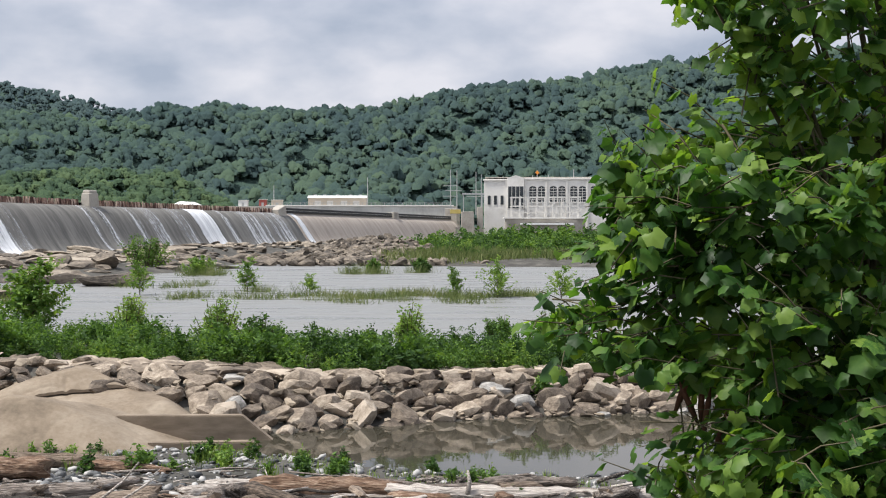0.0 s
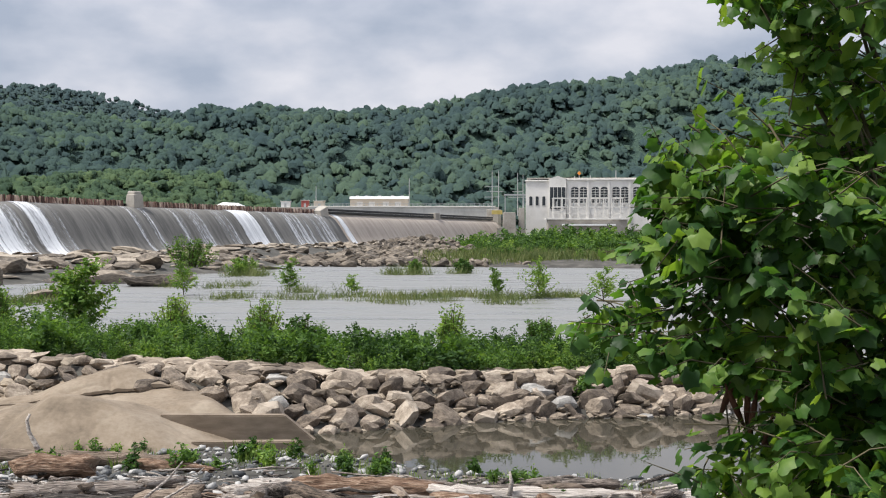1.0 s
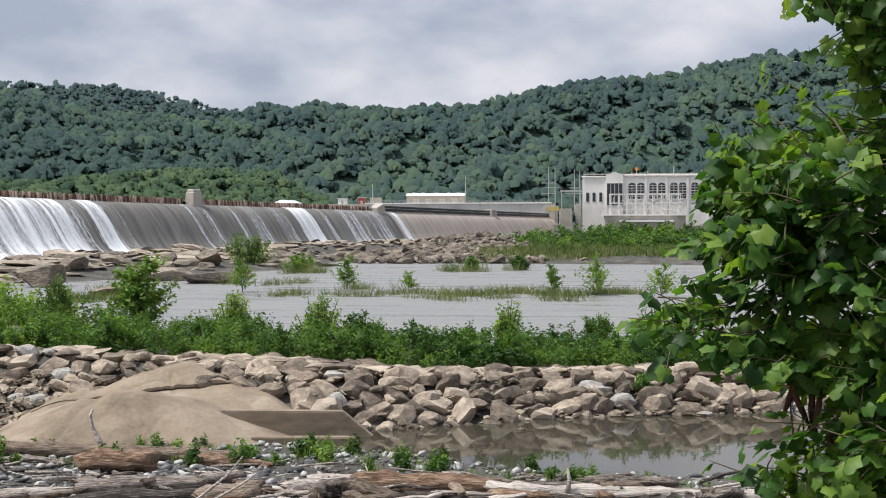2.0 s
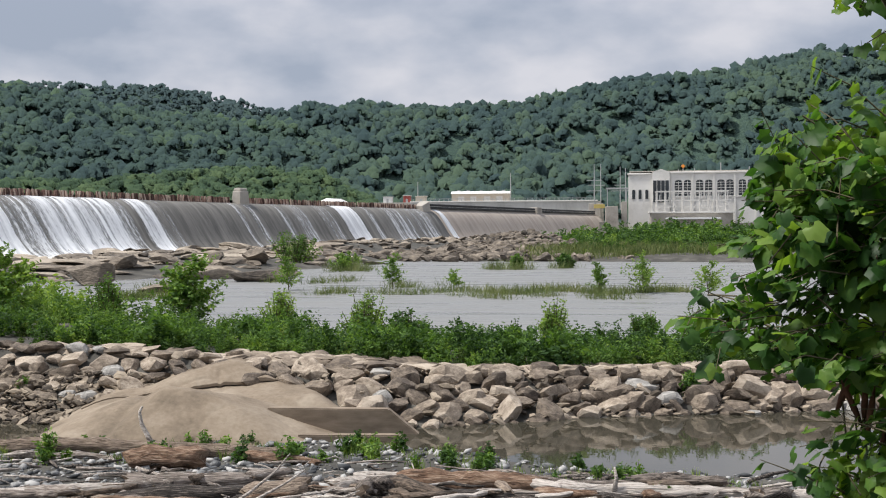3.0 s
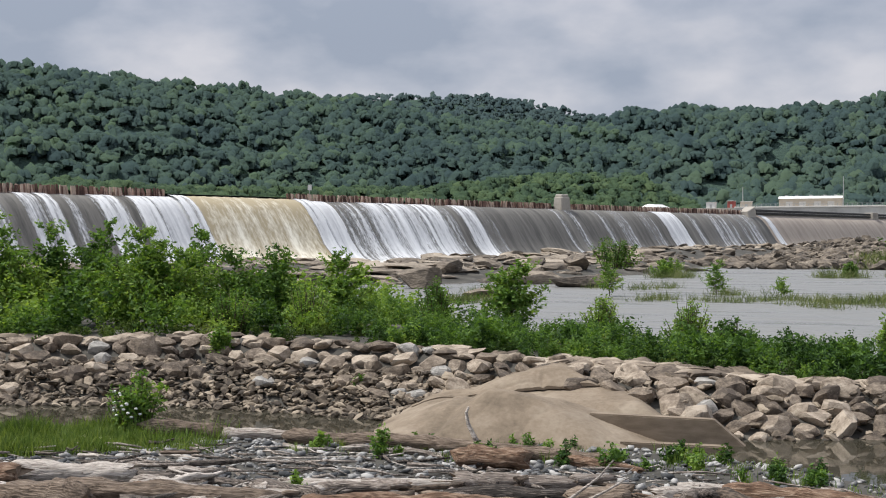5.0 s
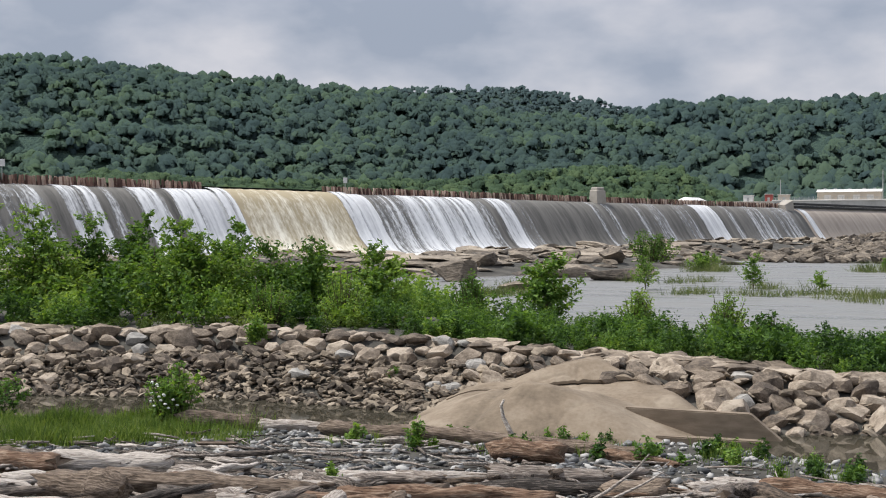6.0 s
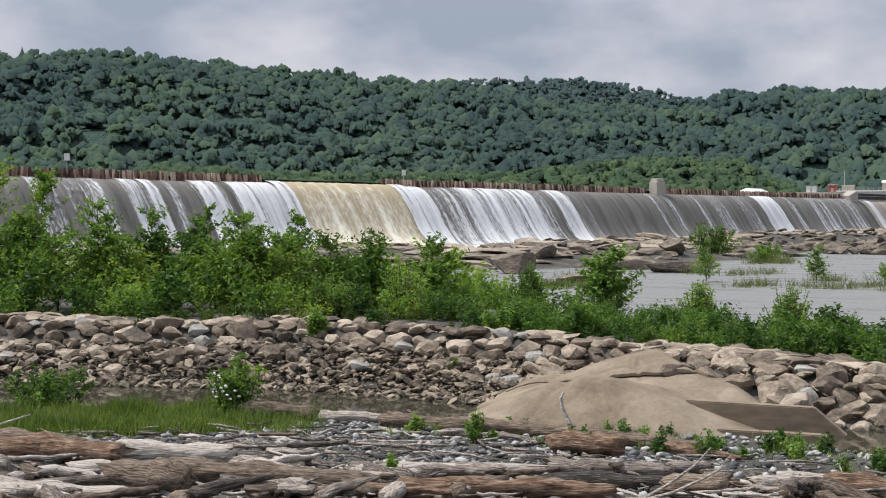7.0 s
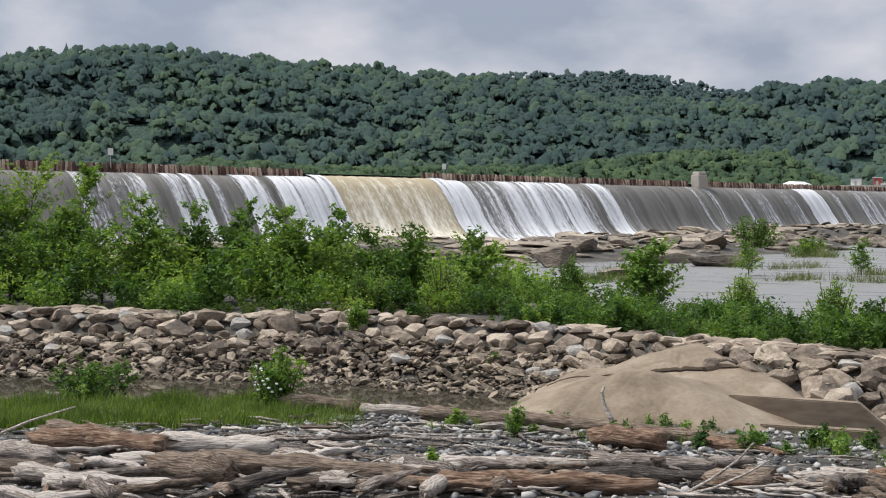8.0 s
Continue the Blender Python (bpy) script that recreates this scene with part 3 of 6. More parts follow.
def woods():
    r = np.random.default_rng(3)
    temps = [crown_template(i, (0.9, 1.1, 1.35)[i % 3], (5, 6, 6)[i % 3]) for i in range(14)]
    pine = []
    for i in range(3):
        v, f = crown_template(30 + i, 2.3, 9, 50)
        pine.append((v * np.clip(1.0 - 0.42 * (v[:, 2:3] + 0.6), 0.14, 1.2) ** np.array([1, 1, 0]), f))
    # each ridge's leaf colour carries its own painted distance haze
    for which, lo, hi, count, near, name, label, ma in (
            (0, 6.0, 52, 5900, 6.4, "hillside_forest", "dense green broadleaf forest covering the river hill", M_HAZED_FOREST),
            (1, -24, 17, 4700, 8.0, "hillside_forest", "dark green broadleaf forest on the ridge behind the works", M_HAZED_RIDGE),
            (2, 10, 31, 1300, 7.0, "far_forest", "forest on the distant ridge with blue haze painted into its colour", M_HAZED_FAR)):
        so = Soup()
        az = r.uniform(lo, hi, count)
        d0, d1 = hill_span(az, which)
        k = -0.04 + 1.08 * r.uniform(0, 1, count) ** 1.05 if which < 2 else r.uniform(0.55, 1.03, count)
        d = d0 + (d1 - d0) * k
        x, y = -d * np.sin(np.radians(az)), d * np.cos(np.radians(az))
        z = ground_z(x, y)
        own = ridge_z(az, d, which)
        for i in np.argsort(d):
            if own[i] < z[i] - 3 or (which == 0 and own[i] < 14 and az[i] < 12):
                continue
            big = near * (0.62 + 0.62 * r.random() ** 1.4)
            conifer = r.random() < 0.01 + 0.03 * (k[i] > 0.96)
            t = pine if conifer else temps
            v, f = t[r.integers(len(t))]
            if conifer:
                big *= 0.75
            stand = noise.noise(Vector((x[i] * 0.008, y[i] * 0.006, 1.0 + which)))
            so.add((v * (big * r.uniform(0.85, 1.15), big, big * r.uniform(0.8, 1.2))) @ turn_z(r.uniform(0, 6.28)).T + (x[i], y[i], z[i] + big * 0.55 + r.normal(0, 1.1)), f,
                   np.clip(r.normal(0.45, 0.24) + 0.55 * stand + (0.3 if k[i] < 0.07 else 0), -0.1, 1.3))
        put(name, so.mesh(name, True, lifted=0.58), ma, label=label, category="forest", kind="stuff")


def shore_woods():
    """The nearer, lighter trees on the reservoir's far shore."""
    r = np.random.default_rng(4)
    temps = [crown_template(50 + i, 1.0, 8, 40) for i in range(7)]
    so = Soup()
    for _ in range(1350):
        az = r.uniform(10.2, 51)
        d0 = float(hill_span(np.array(az))[0])
        k = r.random()
        d = d0 - 75 + 95 * k
        p = az_at(az, d)
        el = np.interp(az, [9.6, 10.2, 11.4, 12.7, 16.1, 18.8, 20.9, 24.1, 29.5, 34.7, 38, 39.6, 42, 52], [1.2, 1.6, 2.0, 2.9, 3.05, 2.8, 2.6, 2.3, 2.3, 2.4, 2.6, 2.75, 2.0, 2.0])
        crest = EYE + d * math.tan(radians(el)) - LAKE
        big = r.uniform(3.4, 6.4) * min(1, 0.35 + crest / 26)
        v, f = temps[r.integers(7)]
        lift = min(crest - big * 0.85, 2.0 + crest * k * r.uniform(0.8, 1.0))
        so.add((v * (big, big, big * r.uniform(0.85, 1.15))) @ turn_z(r.uniform(0, 6.28)).T + (p.x, p.y, LAKE + max(lift, 0.4)), f, np.clip(r.normal(0.55, 0.26) + 0.4 * noise.noise(Vector((az * 0.8, 1.0, 0))), 0, 1.3))
    put("shore_forest", so.mesh("shore_forest", True, lifted=0.55), M_SHOREWOOD, label="light green trees along the reservoir's far shore", category="forest", kind="stuff")


woods()
shore_woods()

# ---- the dam ----
OGEE = [(-1.8, 11.9), (-1.0, 12.42), (0.0, 12.5), (1.4, 12.25), (2.8, 11.6), (4.1, 10.6), (5.2, 9.3), (6.3, 7.8), (7.4, 6.1), (8.4, 4.5), (9.5, 3.0),
        (10.6, 1.8), (12.0, 0.9), (13.4, 0.45), (15.0, 0.3)]


def dam_piece(name, s0, s1, ma, label):
    so = Soup()
    xs = np.linspace(s0, s1, max(2, int((s1 - s0) / 6)))
    prof = [(2.2, -2.0)] + [(-n, z) for n, z in OGEE] + [(-15, -2.0)]
    V = [(x, n, z) for x in xs for n, z in prof]
    m = len(prof)
    F = [(i * m + j, (i + 1) * m + j, (i + 1) * m + j + 1, i * m + j + 1) for i in range(len(xs) - 1) for j in range(m - 1)]
    F += [tuple(range(m)), tuple((len(xs) - 1) * m + j for j in reversed(range(m)))]
    so.add(V, F, 0.5)
    return put(name, so.mesh(name, True), ma, m=DAM_M, label=label, category="dam", kind="structure")


dam_piece("dam_spillway", -70, 311, M_DAM, "long curved concrete spillway stained grey by water")
dam_piece("dam_spillway_dry", 311.2, 537, M_DAMDRY, "dry tan concrete spillway section")


def fall(name, s0, s1, ma, label, lift=0.12, top=2, wander=0.5, thin=0.3, foot=14, fade=0.06, body=0.0):
    """A sheet of water down the face from s0 to s1 of the crest."""
    rr = np.random.default_rng(int(s0 * 10))
    prof = np.array(OGEE[top:foot + 1])
    fine = np.linspace(0, len(prof) - 1, 26)
    pn = np.interp(fine, range(len(prof)), prof[:, 0]) + lift
    pz = np.interp(fine, range(len(prof)), prof[:, 1]) + lift
    arc = np.concatenate([[0], np.cumsum(np.hypot(np.diff(pn), np.diff(pz)))])
    nk = max(5, int((s1 - s0) / 0.8))
    ks = np.linspace(0, 1, nk)
    V, T, UV = [], [], []
    for i in range(26):
        grow = wander * (i / 25) ** 1.5
        for k in ks:
            s = s0 - grow * 0.3 + k * (s1 - s0 + grow * 0.9) + 0.25 * noise.noise(Vector((i * 0.25, k * 9, s0)))
            e = 0.1 * noise.noise(Vector((s * 1.4, i * 0.3, 3.0)))
            V.append((s, -(pn[i] + e), pz[i] + e))
            T.append(body - thin * (abs(2 * k - 1) ** 4) - fade * (1 - i / 25) ** 2)
            UV.append((s, arc[i]))
    F = np.array([(i * nk + k, i * nk + k + 1, (i + 1) * nk + k + 1, (i + 1) * nk + k) for i in range(25) for k in range(nk - 1)])
    so = Soup()
    so.add(V, F, 0.0)
    so.tint = [np.array(T)]
    me = so.mesh(name, True)
    uv = me.uv_layers.new(name="UVMap")
    li = np.zeros(len(me.loops), np.int32)
    me.loops.foreach_get("vertex_index", li)
    uv.data.foreach_set("uv", np.array(UV, np.float32)[li].ravel())
    return put(name, me, ma, m=DAM_M, label=label, category="waterfall", group="falls over the dam", kind="structure")


WHITE, TRICKLE = "white sheet of water falling down the spillway", "thin white trickle of water down the spillway"
for s0, s1 in ((24.8, 28.3), (28.6, 31.6), (38.6, 44.5), (46.4, 51.5), (51.0, 57.0), (87.0, 96.0), (105.0, 112.5), (112.0, 122.5), (122.0, 131.0), (136.6, 144.2),
               (235.0, 247.0), (313.0, 317.5)):
    fall("water_fall", s0, s1, M_FOAM, WHITE, body=0.22 if s0 in (235.0, 87.0, 51.0, 313.0) else 0.0)
for s0, s1 in ((32.6, 35.6), (45.0, 58.0), (101.5, 108.0), (144.0, 150.0), (178.0, 182.5), (184.5, 189.0), (199.0, 204.0), (206.0, 216.0), (222.0, 232.0), (262.0, 284.0), (284.0, 306.0)):
    fall("water_fall", s0, s1, M_THIN, TRICKLE, lift=0.06)
for s0, s1 in ((8.0, 13.5), (13.5, 23.0), (95.0, 106.0), (104.0, 132.0), (130.0, 134.5), (253.5, 258.0), (273.5, 277.0), (281.0, 284.0), (295.5, 299.0)):
    fall("water_fall", s0, s1, M_VEIL, "torn grey-white sheet of water down the spillway", lift=0.09, fade=0.16)
fall("water_fall", 58.2, 87.4, M_BROWN, "broad sheet of muddy brown water pouring over the open crest", lift=0.35, top=1, wander=1.0, thin=0.1, fade=0.3)
for s0, s1 in ((55.6, 60.2), (86.4, 91.5)):
    fall("water_fall", s0, s1, M_FOAM, WHITE, lift=0.45, thin=0.5)


def foot_foam():
    """Churned white water where the falls land."""
    r = np.random.default_rng(15)
    so = Soup()
    for a, b, n in ((10, 36, 70), (38, 66, 150), (60, 92, 170), (86, 134, 190), (137, 147, 30), (238, 248, 30)):
        for _ in range(n):
            w = r.uniform(0.5, 1.5)
            v, f = ICO2[0], ICO2[1]
            v = lumpy(v, 2.0, 0.6, r.uniform(0, 50)) * (w * 1.6, w, w * 0.4)
            so.add(v + (r.uniform(a, b) + 0.8, -r.uniform(13.2, 22.5 if 50 < a < 100 else 17.5), 0.3), f)
    put("water_foam", so.mesh("water_foam", True), M_SPRAY, m=DAM_M, label="white foam where the falls reach the river", category="water", kind="structure")


foot_foam()


def flashboards():
    row = tagged(new("flashboards"), "row of weathered reddish brown boards along the dam crest", "flashboards", kind="structure")
    row.matrix_basis = DAM_M
    r = np.random.default_rng(11)
    meshes = []
    for i in range(10):
        w, h = r.uniform(0.15, 0.25), r.uniform(1.35, 1.7)
        me = from_bm(box_bm([(-w, -0.1, 0, w, 0.1, h)]), "board")
        at = me.attributes.new("tint", "FLOAT", "POINT")
        at.data.foreach_set("value", np.full(8, i / 9, np.float32))
        meshes.append(me)
    rest, k, s = Soup(), 0, -60.0
    while s < 303:
        s += r.uniform(0.34, 0.46)
        if 56.2 < s < 87.0 or 183.5 < s < 191.5 or r.random() < 0.02:
            continue
        m = pose(s, 0.15 + r.normal(0, 0.12), CREST - 0.08, r.normal(-6, 6), r.normal(0, 5), r.normal(0, 12))
        me = meshes[r.integers(10)]
        if -2 < s and k < 300:
            put("board", me, M_BOARD, row, m)
            k += 1
        else:
            M = np.array(m)
            v = np.array([p.co[:] for p in me.vertices])
            rest.add(v @ M[:3, :3].T + M[:3, 3], [tuple(p.vertices) for p in me.polygons], r.random())
    put("boards", rest.mesh("boards"), M_BOARD, row, kind="stuff")


flashboards()


def taper_block(x0, x1, y0, y1, z0, z1, dx=0.0, dy=0.0, bevel=0.15):
    bm = box_bm([(x0, y0, z0, x1, y1, z1)])
    for v in bm.verts:
        if v.co.z > (z0 + z1) / 2:
            v.co.x += dx * (1 if v.co.x < (x0 + x1) / 2 else -1)
            v.co.y += dy * (1 if v.co.y < (y0 + y1) / 2 else -1)
    bmesh.ops.bevel(bm, geom=bm.edges[:], offset=bevel, segments=1, affect="EDGES")
    return bm


def dam_pier():
    p = tagged(new("dam_pier"), "tan concrete pier standing on the dam crest", "pier")
    p.matrix_basis = DAM_M @ pose(187.6, 0, 0)
    part("shaft", taper_block(-2.3, 2.3, -1.9, 1.0, 11.3, 15.6, 0.25, 0.3), M_CONC, p)
    part("cap", taper_block(-1.5, 1.9, -1.4, 0.8, 15.6, 16.4, 0.1, 0.1), M_CONC, p)


dam_pier()


def end_pier():
    p = tagged(new("dam_pier"), "sloping tan concrete pier at the end of the boards", "pier")
    p.matrix_basis = DAM_M @ pose(305.5, 0, 0)
    bm = taper_block(-3.0, 3.4, -3.0, 1.6, 11.0, 15.2, 0, 0.6)
    for v in bm.verts:
        if v.co.z > 13 and v.co.x < 0:
            v.co.z -= 1.6
    part("shaft", bm, M_CONC, p)


end_pier()


def sluice_beams():
    p = tagged(new("crest_gate"), "long dark rubber crest gate on the dry spillway", "dam gate", kind="structure")
    p.matrix_basis = DAM_M
    for a, b in ((312.5, 432.5), (440.5, 534)):
        part("gate_pipe", taper_block(a, b, -1.6, -0.2, CREST + 0.12, CREST + 0.95, 0, 0.1), M_DARK, p)
        part("gate_pipe", taper_block(a, b, -1.5, 0.1, CREST + 1.1, CREST + 1.9, 0, 0.1), M_DARK, p)
        part("gate_sill", taper_block(a, b, -1.1, 0.3, CREST - 0.2, CREST + 0.14, 0, 0, 0.04), M_CONC, p)
    part("gate_pier", taper_block(433, 440, -2.5, 1.5, 10.5, 14.9, 0.3, 0.3), M_CONC, p)
    part("gate_pier", taper_block(534.5, 541, -4.5, 2.5, 3, 18.5, 0.3, 0.3), M_CONC, p)


sluice_beams()


def warning_sign(s, y, top):
    p = tagged(new("warning_sign"), "small white warning sign on a pole behind the dam", "sign", group="signs behind the dam")
    p.matrix_basis = DAM_M @ pose(s, y, LAKE - 0.4, 0, 0, -30)
    h = top - LAKE + 0.4
    v, f = tube([(0, 0, 0), (0, 0, h)], [0.07, 0.06], 6)
    so = Soup()
    so.add(v, f)
    put("pole", so.mesh("pole"), M_STEEL, p)
    part("sign_plate", box_bm([(-0.42, -0.12, h - 1.1, 0.42, -0.06, h)], 0.02), M_WHITE, p)


warning_sign(19.0, 2.5, 16.4)
warning_sign(95.5, 2.5, 16.0)

# ---- power station and works beyond the dam ----
def skimmer_wall():
    w = tagged(new("wall_forebay"), "long pale concrete forebay wall with a railing", "wall", kind="structure")
    w.matrix_basis = pose(0, 668, 0)
    part("wall_body", box_bm([(-98, 0, 8, 6, 4, 20.2)], 0.1), M_PALE, w)
    part("wall_coping", box_bm([(-98, -0.6, 20.2, 6, 4.6, 20.9)], 0.1), M_TRIM, w)
    post = from_bm(box_bm([(-0.12, -0.3, 20.9, 0.12, -0.06, 22.3)]), "post")
    for i in range(42):
        put("post", post, M_STEEL, w, pose(-96 + i * 2.45, 0, 0))
    for z in (21.5, 22.2):
        part("rail", box_bm([(-97, -0.24, z, 5, -0.12, z + 0.12)]), M_STEEL, w)


skimmer_wall()


def long_shed():
    h = tagged(new("storage_shed"), "long low tan metal shed with a white roof", "shed")
    h.matrix_basis = pose(-60.5, 690, 20.5)
    part("wall", box_bm([(-16.5, 0, -3, 16.5, 11, 5.0)], 0.05), M_SHED, h)
    bm = box_bm([(-17, -0.6, 5.0, 17, 11.6, 5.5)])
    for v in bm.verts:
        if v.co.z > 5.2:
            v.co.y, v.co.z = (5.5 + (v.co.y - 5.5) * 0.2, v.co.z + 1.0)
    part("roof", bm, M_WHITE, h)
    door = from_bm(box_bm([(-1.8, -0.08, -3, 1.8, 0.02, 3.4)], 0.03), "door")
    for x in (-11, -4, 4, 11):
        put("door", door, M_TRIM, h, pose(x, 0, 0))
    for x in (-13, -7.5, 0, 7.5, 13):
        part("roof_vent", box_bm([(x - 0.8, 4.6, 6.3, x + 0.8, 6.2, 7.1)], 0.05), M_STEEL, h)


long_shed()


def crest_hut():
    h = tagged(new("float_hut"), "small white roofed hut floating behind the dam", "hut")
    h.matrix_basis = DAM_M @ pose(256, 8, LAKE)
    part("wall", box_bm([(-3.6, -2, -0.3, 3.6, 2, 1.0)], 0.05), M_SHED, h)
    bm = box_bm([(-4.6, -2.8, 1.0, 4.6, 2.8, 1.3)])
    for v in bm.verts:
        if v.co.z > 1.1:
            v.co.y *= 0.25
            v.co.x *= 0.8
            v.co.z += 0.7
    part("roof", bm, M_WHITE, h)


crest_hut()


def mast(name, x, y, z0, z1, label, arms=()):
    p = tagged(new(name), label, "mast")
    p.matrix_basis = pose(x, y, z0)
    h = z1 - z0
    v, f = tube([(0, 0, 0), (0, 0, h)], [0.35, 0.18], 6)
    so = Soup()
    so.add(v, f)
    put("pole", so.mesh("pole"), M_STEEL, p)
    for a, w in arms:
        part("cross_arm", box_bm([(-w, -0.15, a - 0.15, w, 0.15, a + 0.15)]), M_STEEL, p)


for x, y, z0, z1, arms in ((4.0, 640, 16, 39, ((12, 3), (14.5, 4), (9, 4))), (7.4, 642, 16, 39, ((12, 2.4),)), (17.6, 644, 15, 38, ((10, 5), (13, 3))),
                           (20.5, 646, 15, 37, ((11, 4),)), (-98, 700, 20, 33, ()), (-44, 705, 20, 38, ())):
    mast("steel_mast", x, y, z0, z1, "thin grey steel mast with cross arms" if arms else "thin grey steel pole", arms)


def works_yard():
    """Tanks, boxes and frames on the deck beyond the boards."""
    d = tagged(new("deck_yard"), "pale concrete service deck behind the dam end", "deck", kind="structure")
    d.matrix_basis = pose(0, 668, 0)
    part("deck", box_bm([(-122, 5, 8, 8, 60, 20.4)], 0.1), M_CONC, d)
    for x, w, hh, ma, nm, lab in ((-112, 5, 3.2, M_WHITE, "equipment_cabin", "white equipment cabin on the service deck"),
                                  (-101, 4, 3.8, M_RED, "red_container", "small red steel container on the service deck"),
                                  (-93, 6, 3.4, M_SHED, "equipment_cabin", "tan equipment cabin on the service deck")):
        c = tagged(new(nm), lab, "cabin")
        c.matrix_basis = pose(x, 678, 20.4)
        part("body", box_bm([(-w / 2, -2, 0, w / 2, 2, hh)], 0.08), ma, c)
        part("roof", box_bm([(-w / 2 - 0.3, -2.3, hh, w / 2 + 0.3, 2.3, hh + 0.25)], 0.05), M_TRIM, c)
        part("door", box_bm([(-0.6, -2.06, 0, 0.6, -1.98, 2.1)], 0.02), M_STEEL, c)


works_yard()


def arch_bm(w, h, depth, y=0.0):
    """An upright panel with a rounded head, from the foot at z 0."""
    bm = bmesh.new()
    rise = w * 0.28
    pts = [(-w / 2, 0), (w / 2, 0), (w / 2, h - rise)] + [(w / 2 * math.cos(a), h - rise + rise * math.sin(a)) for a in [math.pi * i / 6 for i in range(1, 6)]] + [(-w / 2, h - rise)]
    bm.faces.new([bm.verts.new((x, y, z)) for x, z in pts])
    r = bmesh.ops.extrude_face_region(bm, geom=bm.faces[:])
    for e in r["geom"]:
        if isinstance(e, bmesh.types.BMVert):
            e.co.y += depth
    bmesh.ops.recalc_face_normals(bm, faces=bm.faces[:])
    return bm


def power_station():
    b = tagged(new("power_station"), "off-white masonry power station with tall arched windows", "building")
    b.matrix_basis = pose(21.0, 618, 0, 0, 0, -3)
    part("end_block", box_bm([(0, 0, 4, 11.8, 40, 33.0)], 0.1), M_BUILD, b)
    bm = box_bm([(11.8, -1.2, 4, 20.6, 40, 33.4)], 0.1)
    part("gable_bay", bm, M_BUILD, b)
    gb = bmesh.new()
    for y in (-1.2, 40):
        for x, z in ((11.6, 33.4), (20.8, 33.4), (16.2, 35.0)):
            gb.verts.new((x, y, z))
    gb.verts.ensure_lookup_table()
    for q in ((0, 1, 2), (5, 4, 3), (0, 2, 5, 3), (2, 1, 4, 5), (1, 0, 3, 4)):
        gb.faces.new([gb.verts[i] for i in q])
    part("gable", gb, M_TRIM, b)
    part("main_hall", box_bm([(20.6, 0, 4, 150, 40, 33.6)], 0.1), M_BUILD, b)
    part("roof", box_bm([(0.5, 0.8, 33.6, 149, 39.5, 34.1)], 0.1), M_CONC, b)
    part("cornice", box_bm([(20.8, -0.7, 32.7, 150.5, -0.003, 33.5)], 0.1), M_TRIM, b)
    part("cornice", box_bm([(-0.5, -0.6, 32.2, 11.6, -0.003, 32.9)], 0.1), M_TRIM, b)
    part("string_course", box_bm([(20.8, -0.4, 20.3, 150.5, -0.003, 20.9)], 0.05), M_TRIM, b)
    frame_me = from_bm(arch_bm(4.2, 8.6, 0.12, -0.14), "window")
    pane_me = from_bm(arch_bm(3.6, 8.1, 0.1, -0.2), "pane")
    bar_me = from_bm(box_bm([(-1.75, -0.3, -0.1, 1.75, -0.2, 0.1)]), "glazing_bar")
    mull_me = from_bm(box_bm([(-0.09, -0.3, 0, 0.09, -0.2, 7.6)]), "mullion")
    sill_me = from_bm(box_bm([(-2.4, -0.55, -0.4, 2.4, -0.02, 0)], 0.04), "window_sill")
    pil_me = from_bm(box_bm([(-0.5, -0.45, 4, 0.5, -0.003, 32.7)], 0.04), "pilaster")
    for i in range(12):
        x0 = 23.0 + i * 10.4
        put("pilaster", pil_me, M_TRIM, b, pose(x0 - 1.6, 0, 0))
        for dx in (1.9, 6.3):
            w = put("window", frame_me, M_TRIM, b, pose(x0 + dx, 0, 21.3))
            put("pane", pane_me, M_PANE, w)
            put("window_sill", sill_me, M_TRIM, w)
            for k in range(1, 6):
                put("glazing_bar", bar_me, M_TRIM, w, pose(0, 0, k * 1.35))
            put("mullion", mull_me, M_TRIM, w)
    tall_f, tall_p = from_bm(box_bm([(-1.0, -0.15, 0, 1.0, -0.003, 11.5)], 0.03), "window"), from_bm(box_bm([(-0.85, -0.22, 0.2, 0.85, -0.15, 11.2)]), "pane")
    for x, y in ((13.2, -1.2), (15.2, -1.2), (17.2, -1.2), (19.2, -1.2)):
        w = put("window", tall_f, M_TRIM, b, pose(x, y, 18.0))
        put("pane", tall_p, M_PANE, w)
    sm_f, sm_p = from_bm(arch_bm(1.9, 5.0, 0.12, -0.14), "window"), from_bm(arch_bm(1.5, 4.6, 0.1, -0.2), "pane")
    for x in (2.6, 5.8, 9.2):
        w = put("window", sm_f, M_TRIM, b, pose(x, 0, 20.0))
        put("pane", sm_p, M_PANE, w)
    bm = box_bm([(-0.75, -0.1, -0.75, 0.75, 0.1, 0.75)], 0.04)
    bmesh.ops.rotate(bm, verts=bm.verts, cent=(0, 0, 0), matrix=Matrix.Rotation(radians(45), 3, "Y"))
    bmesh.ops.translate(bm, verts=bm.verts, vec=(27.3, 5.7, 36.6))
    part("roof_beacon", bm, M_ORANGE, b, "orange diamond-shaped beacon")
    for x, h in ((25.0, 1.2), (27.3, 2.4), (33, 1.5), (46, 4.2), (60, 2.0), (78, 1.6)):
        v, f = tube([(x, 6, 34), (x, 6, 34 + h)], [0.3, 0.25], 6)
        so = Soup()
        so.add(v, f)
        put("roof_mast", so.mesh("roof_mast"), M_STEEL, b)


power_station()


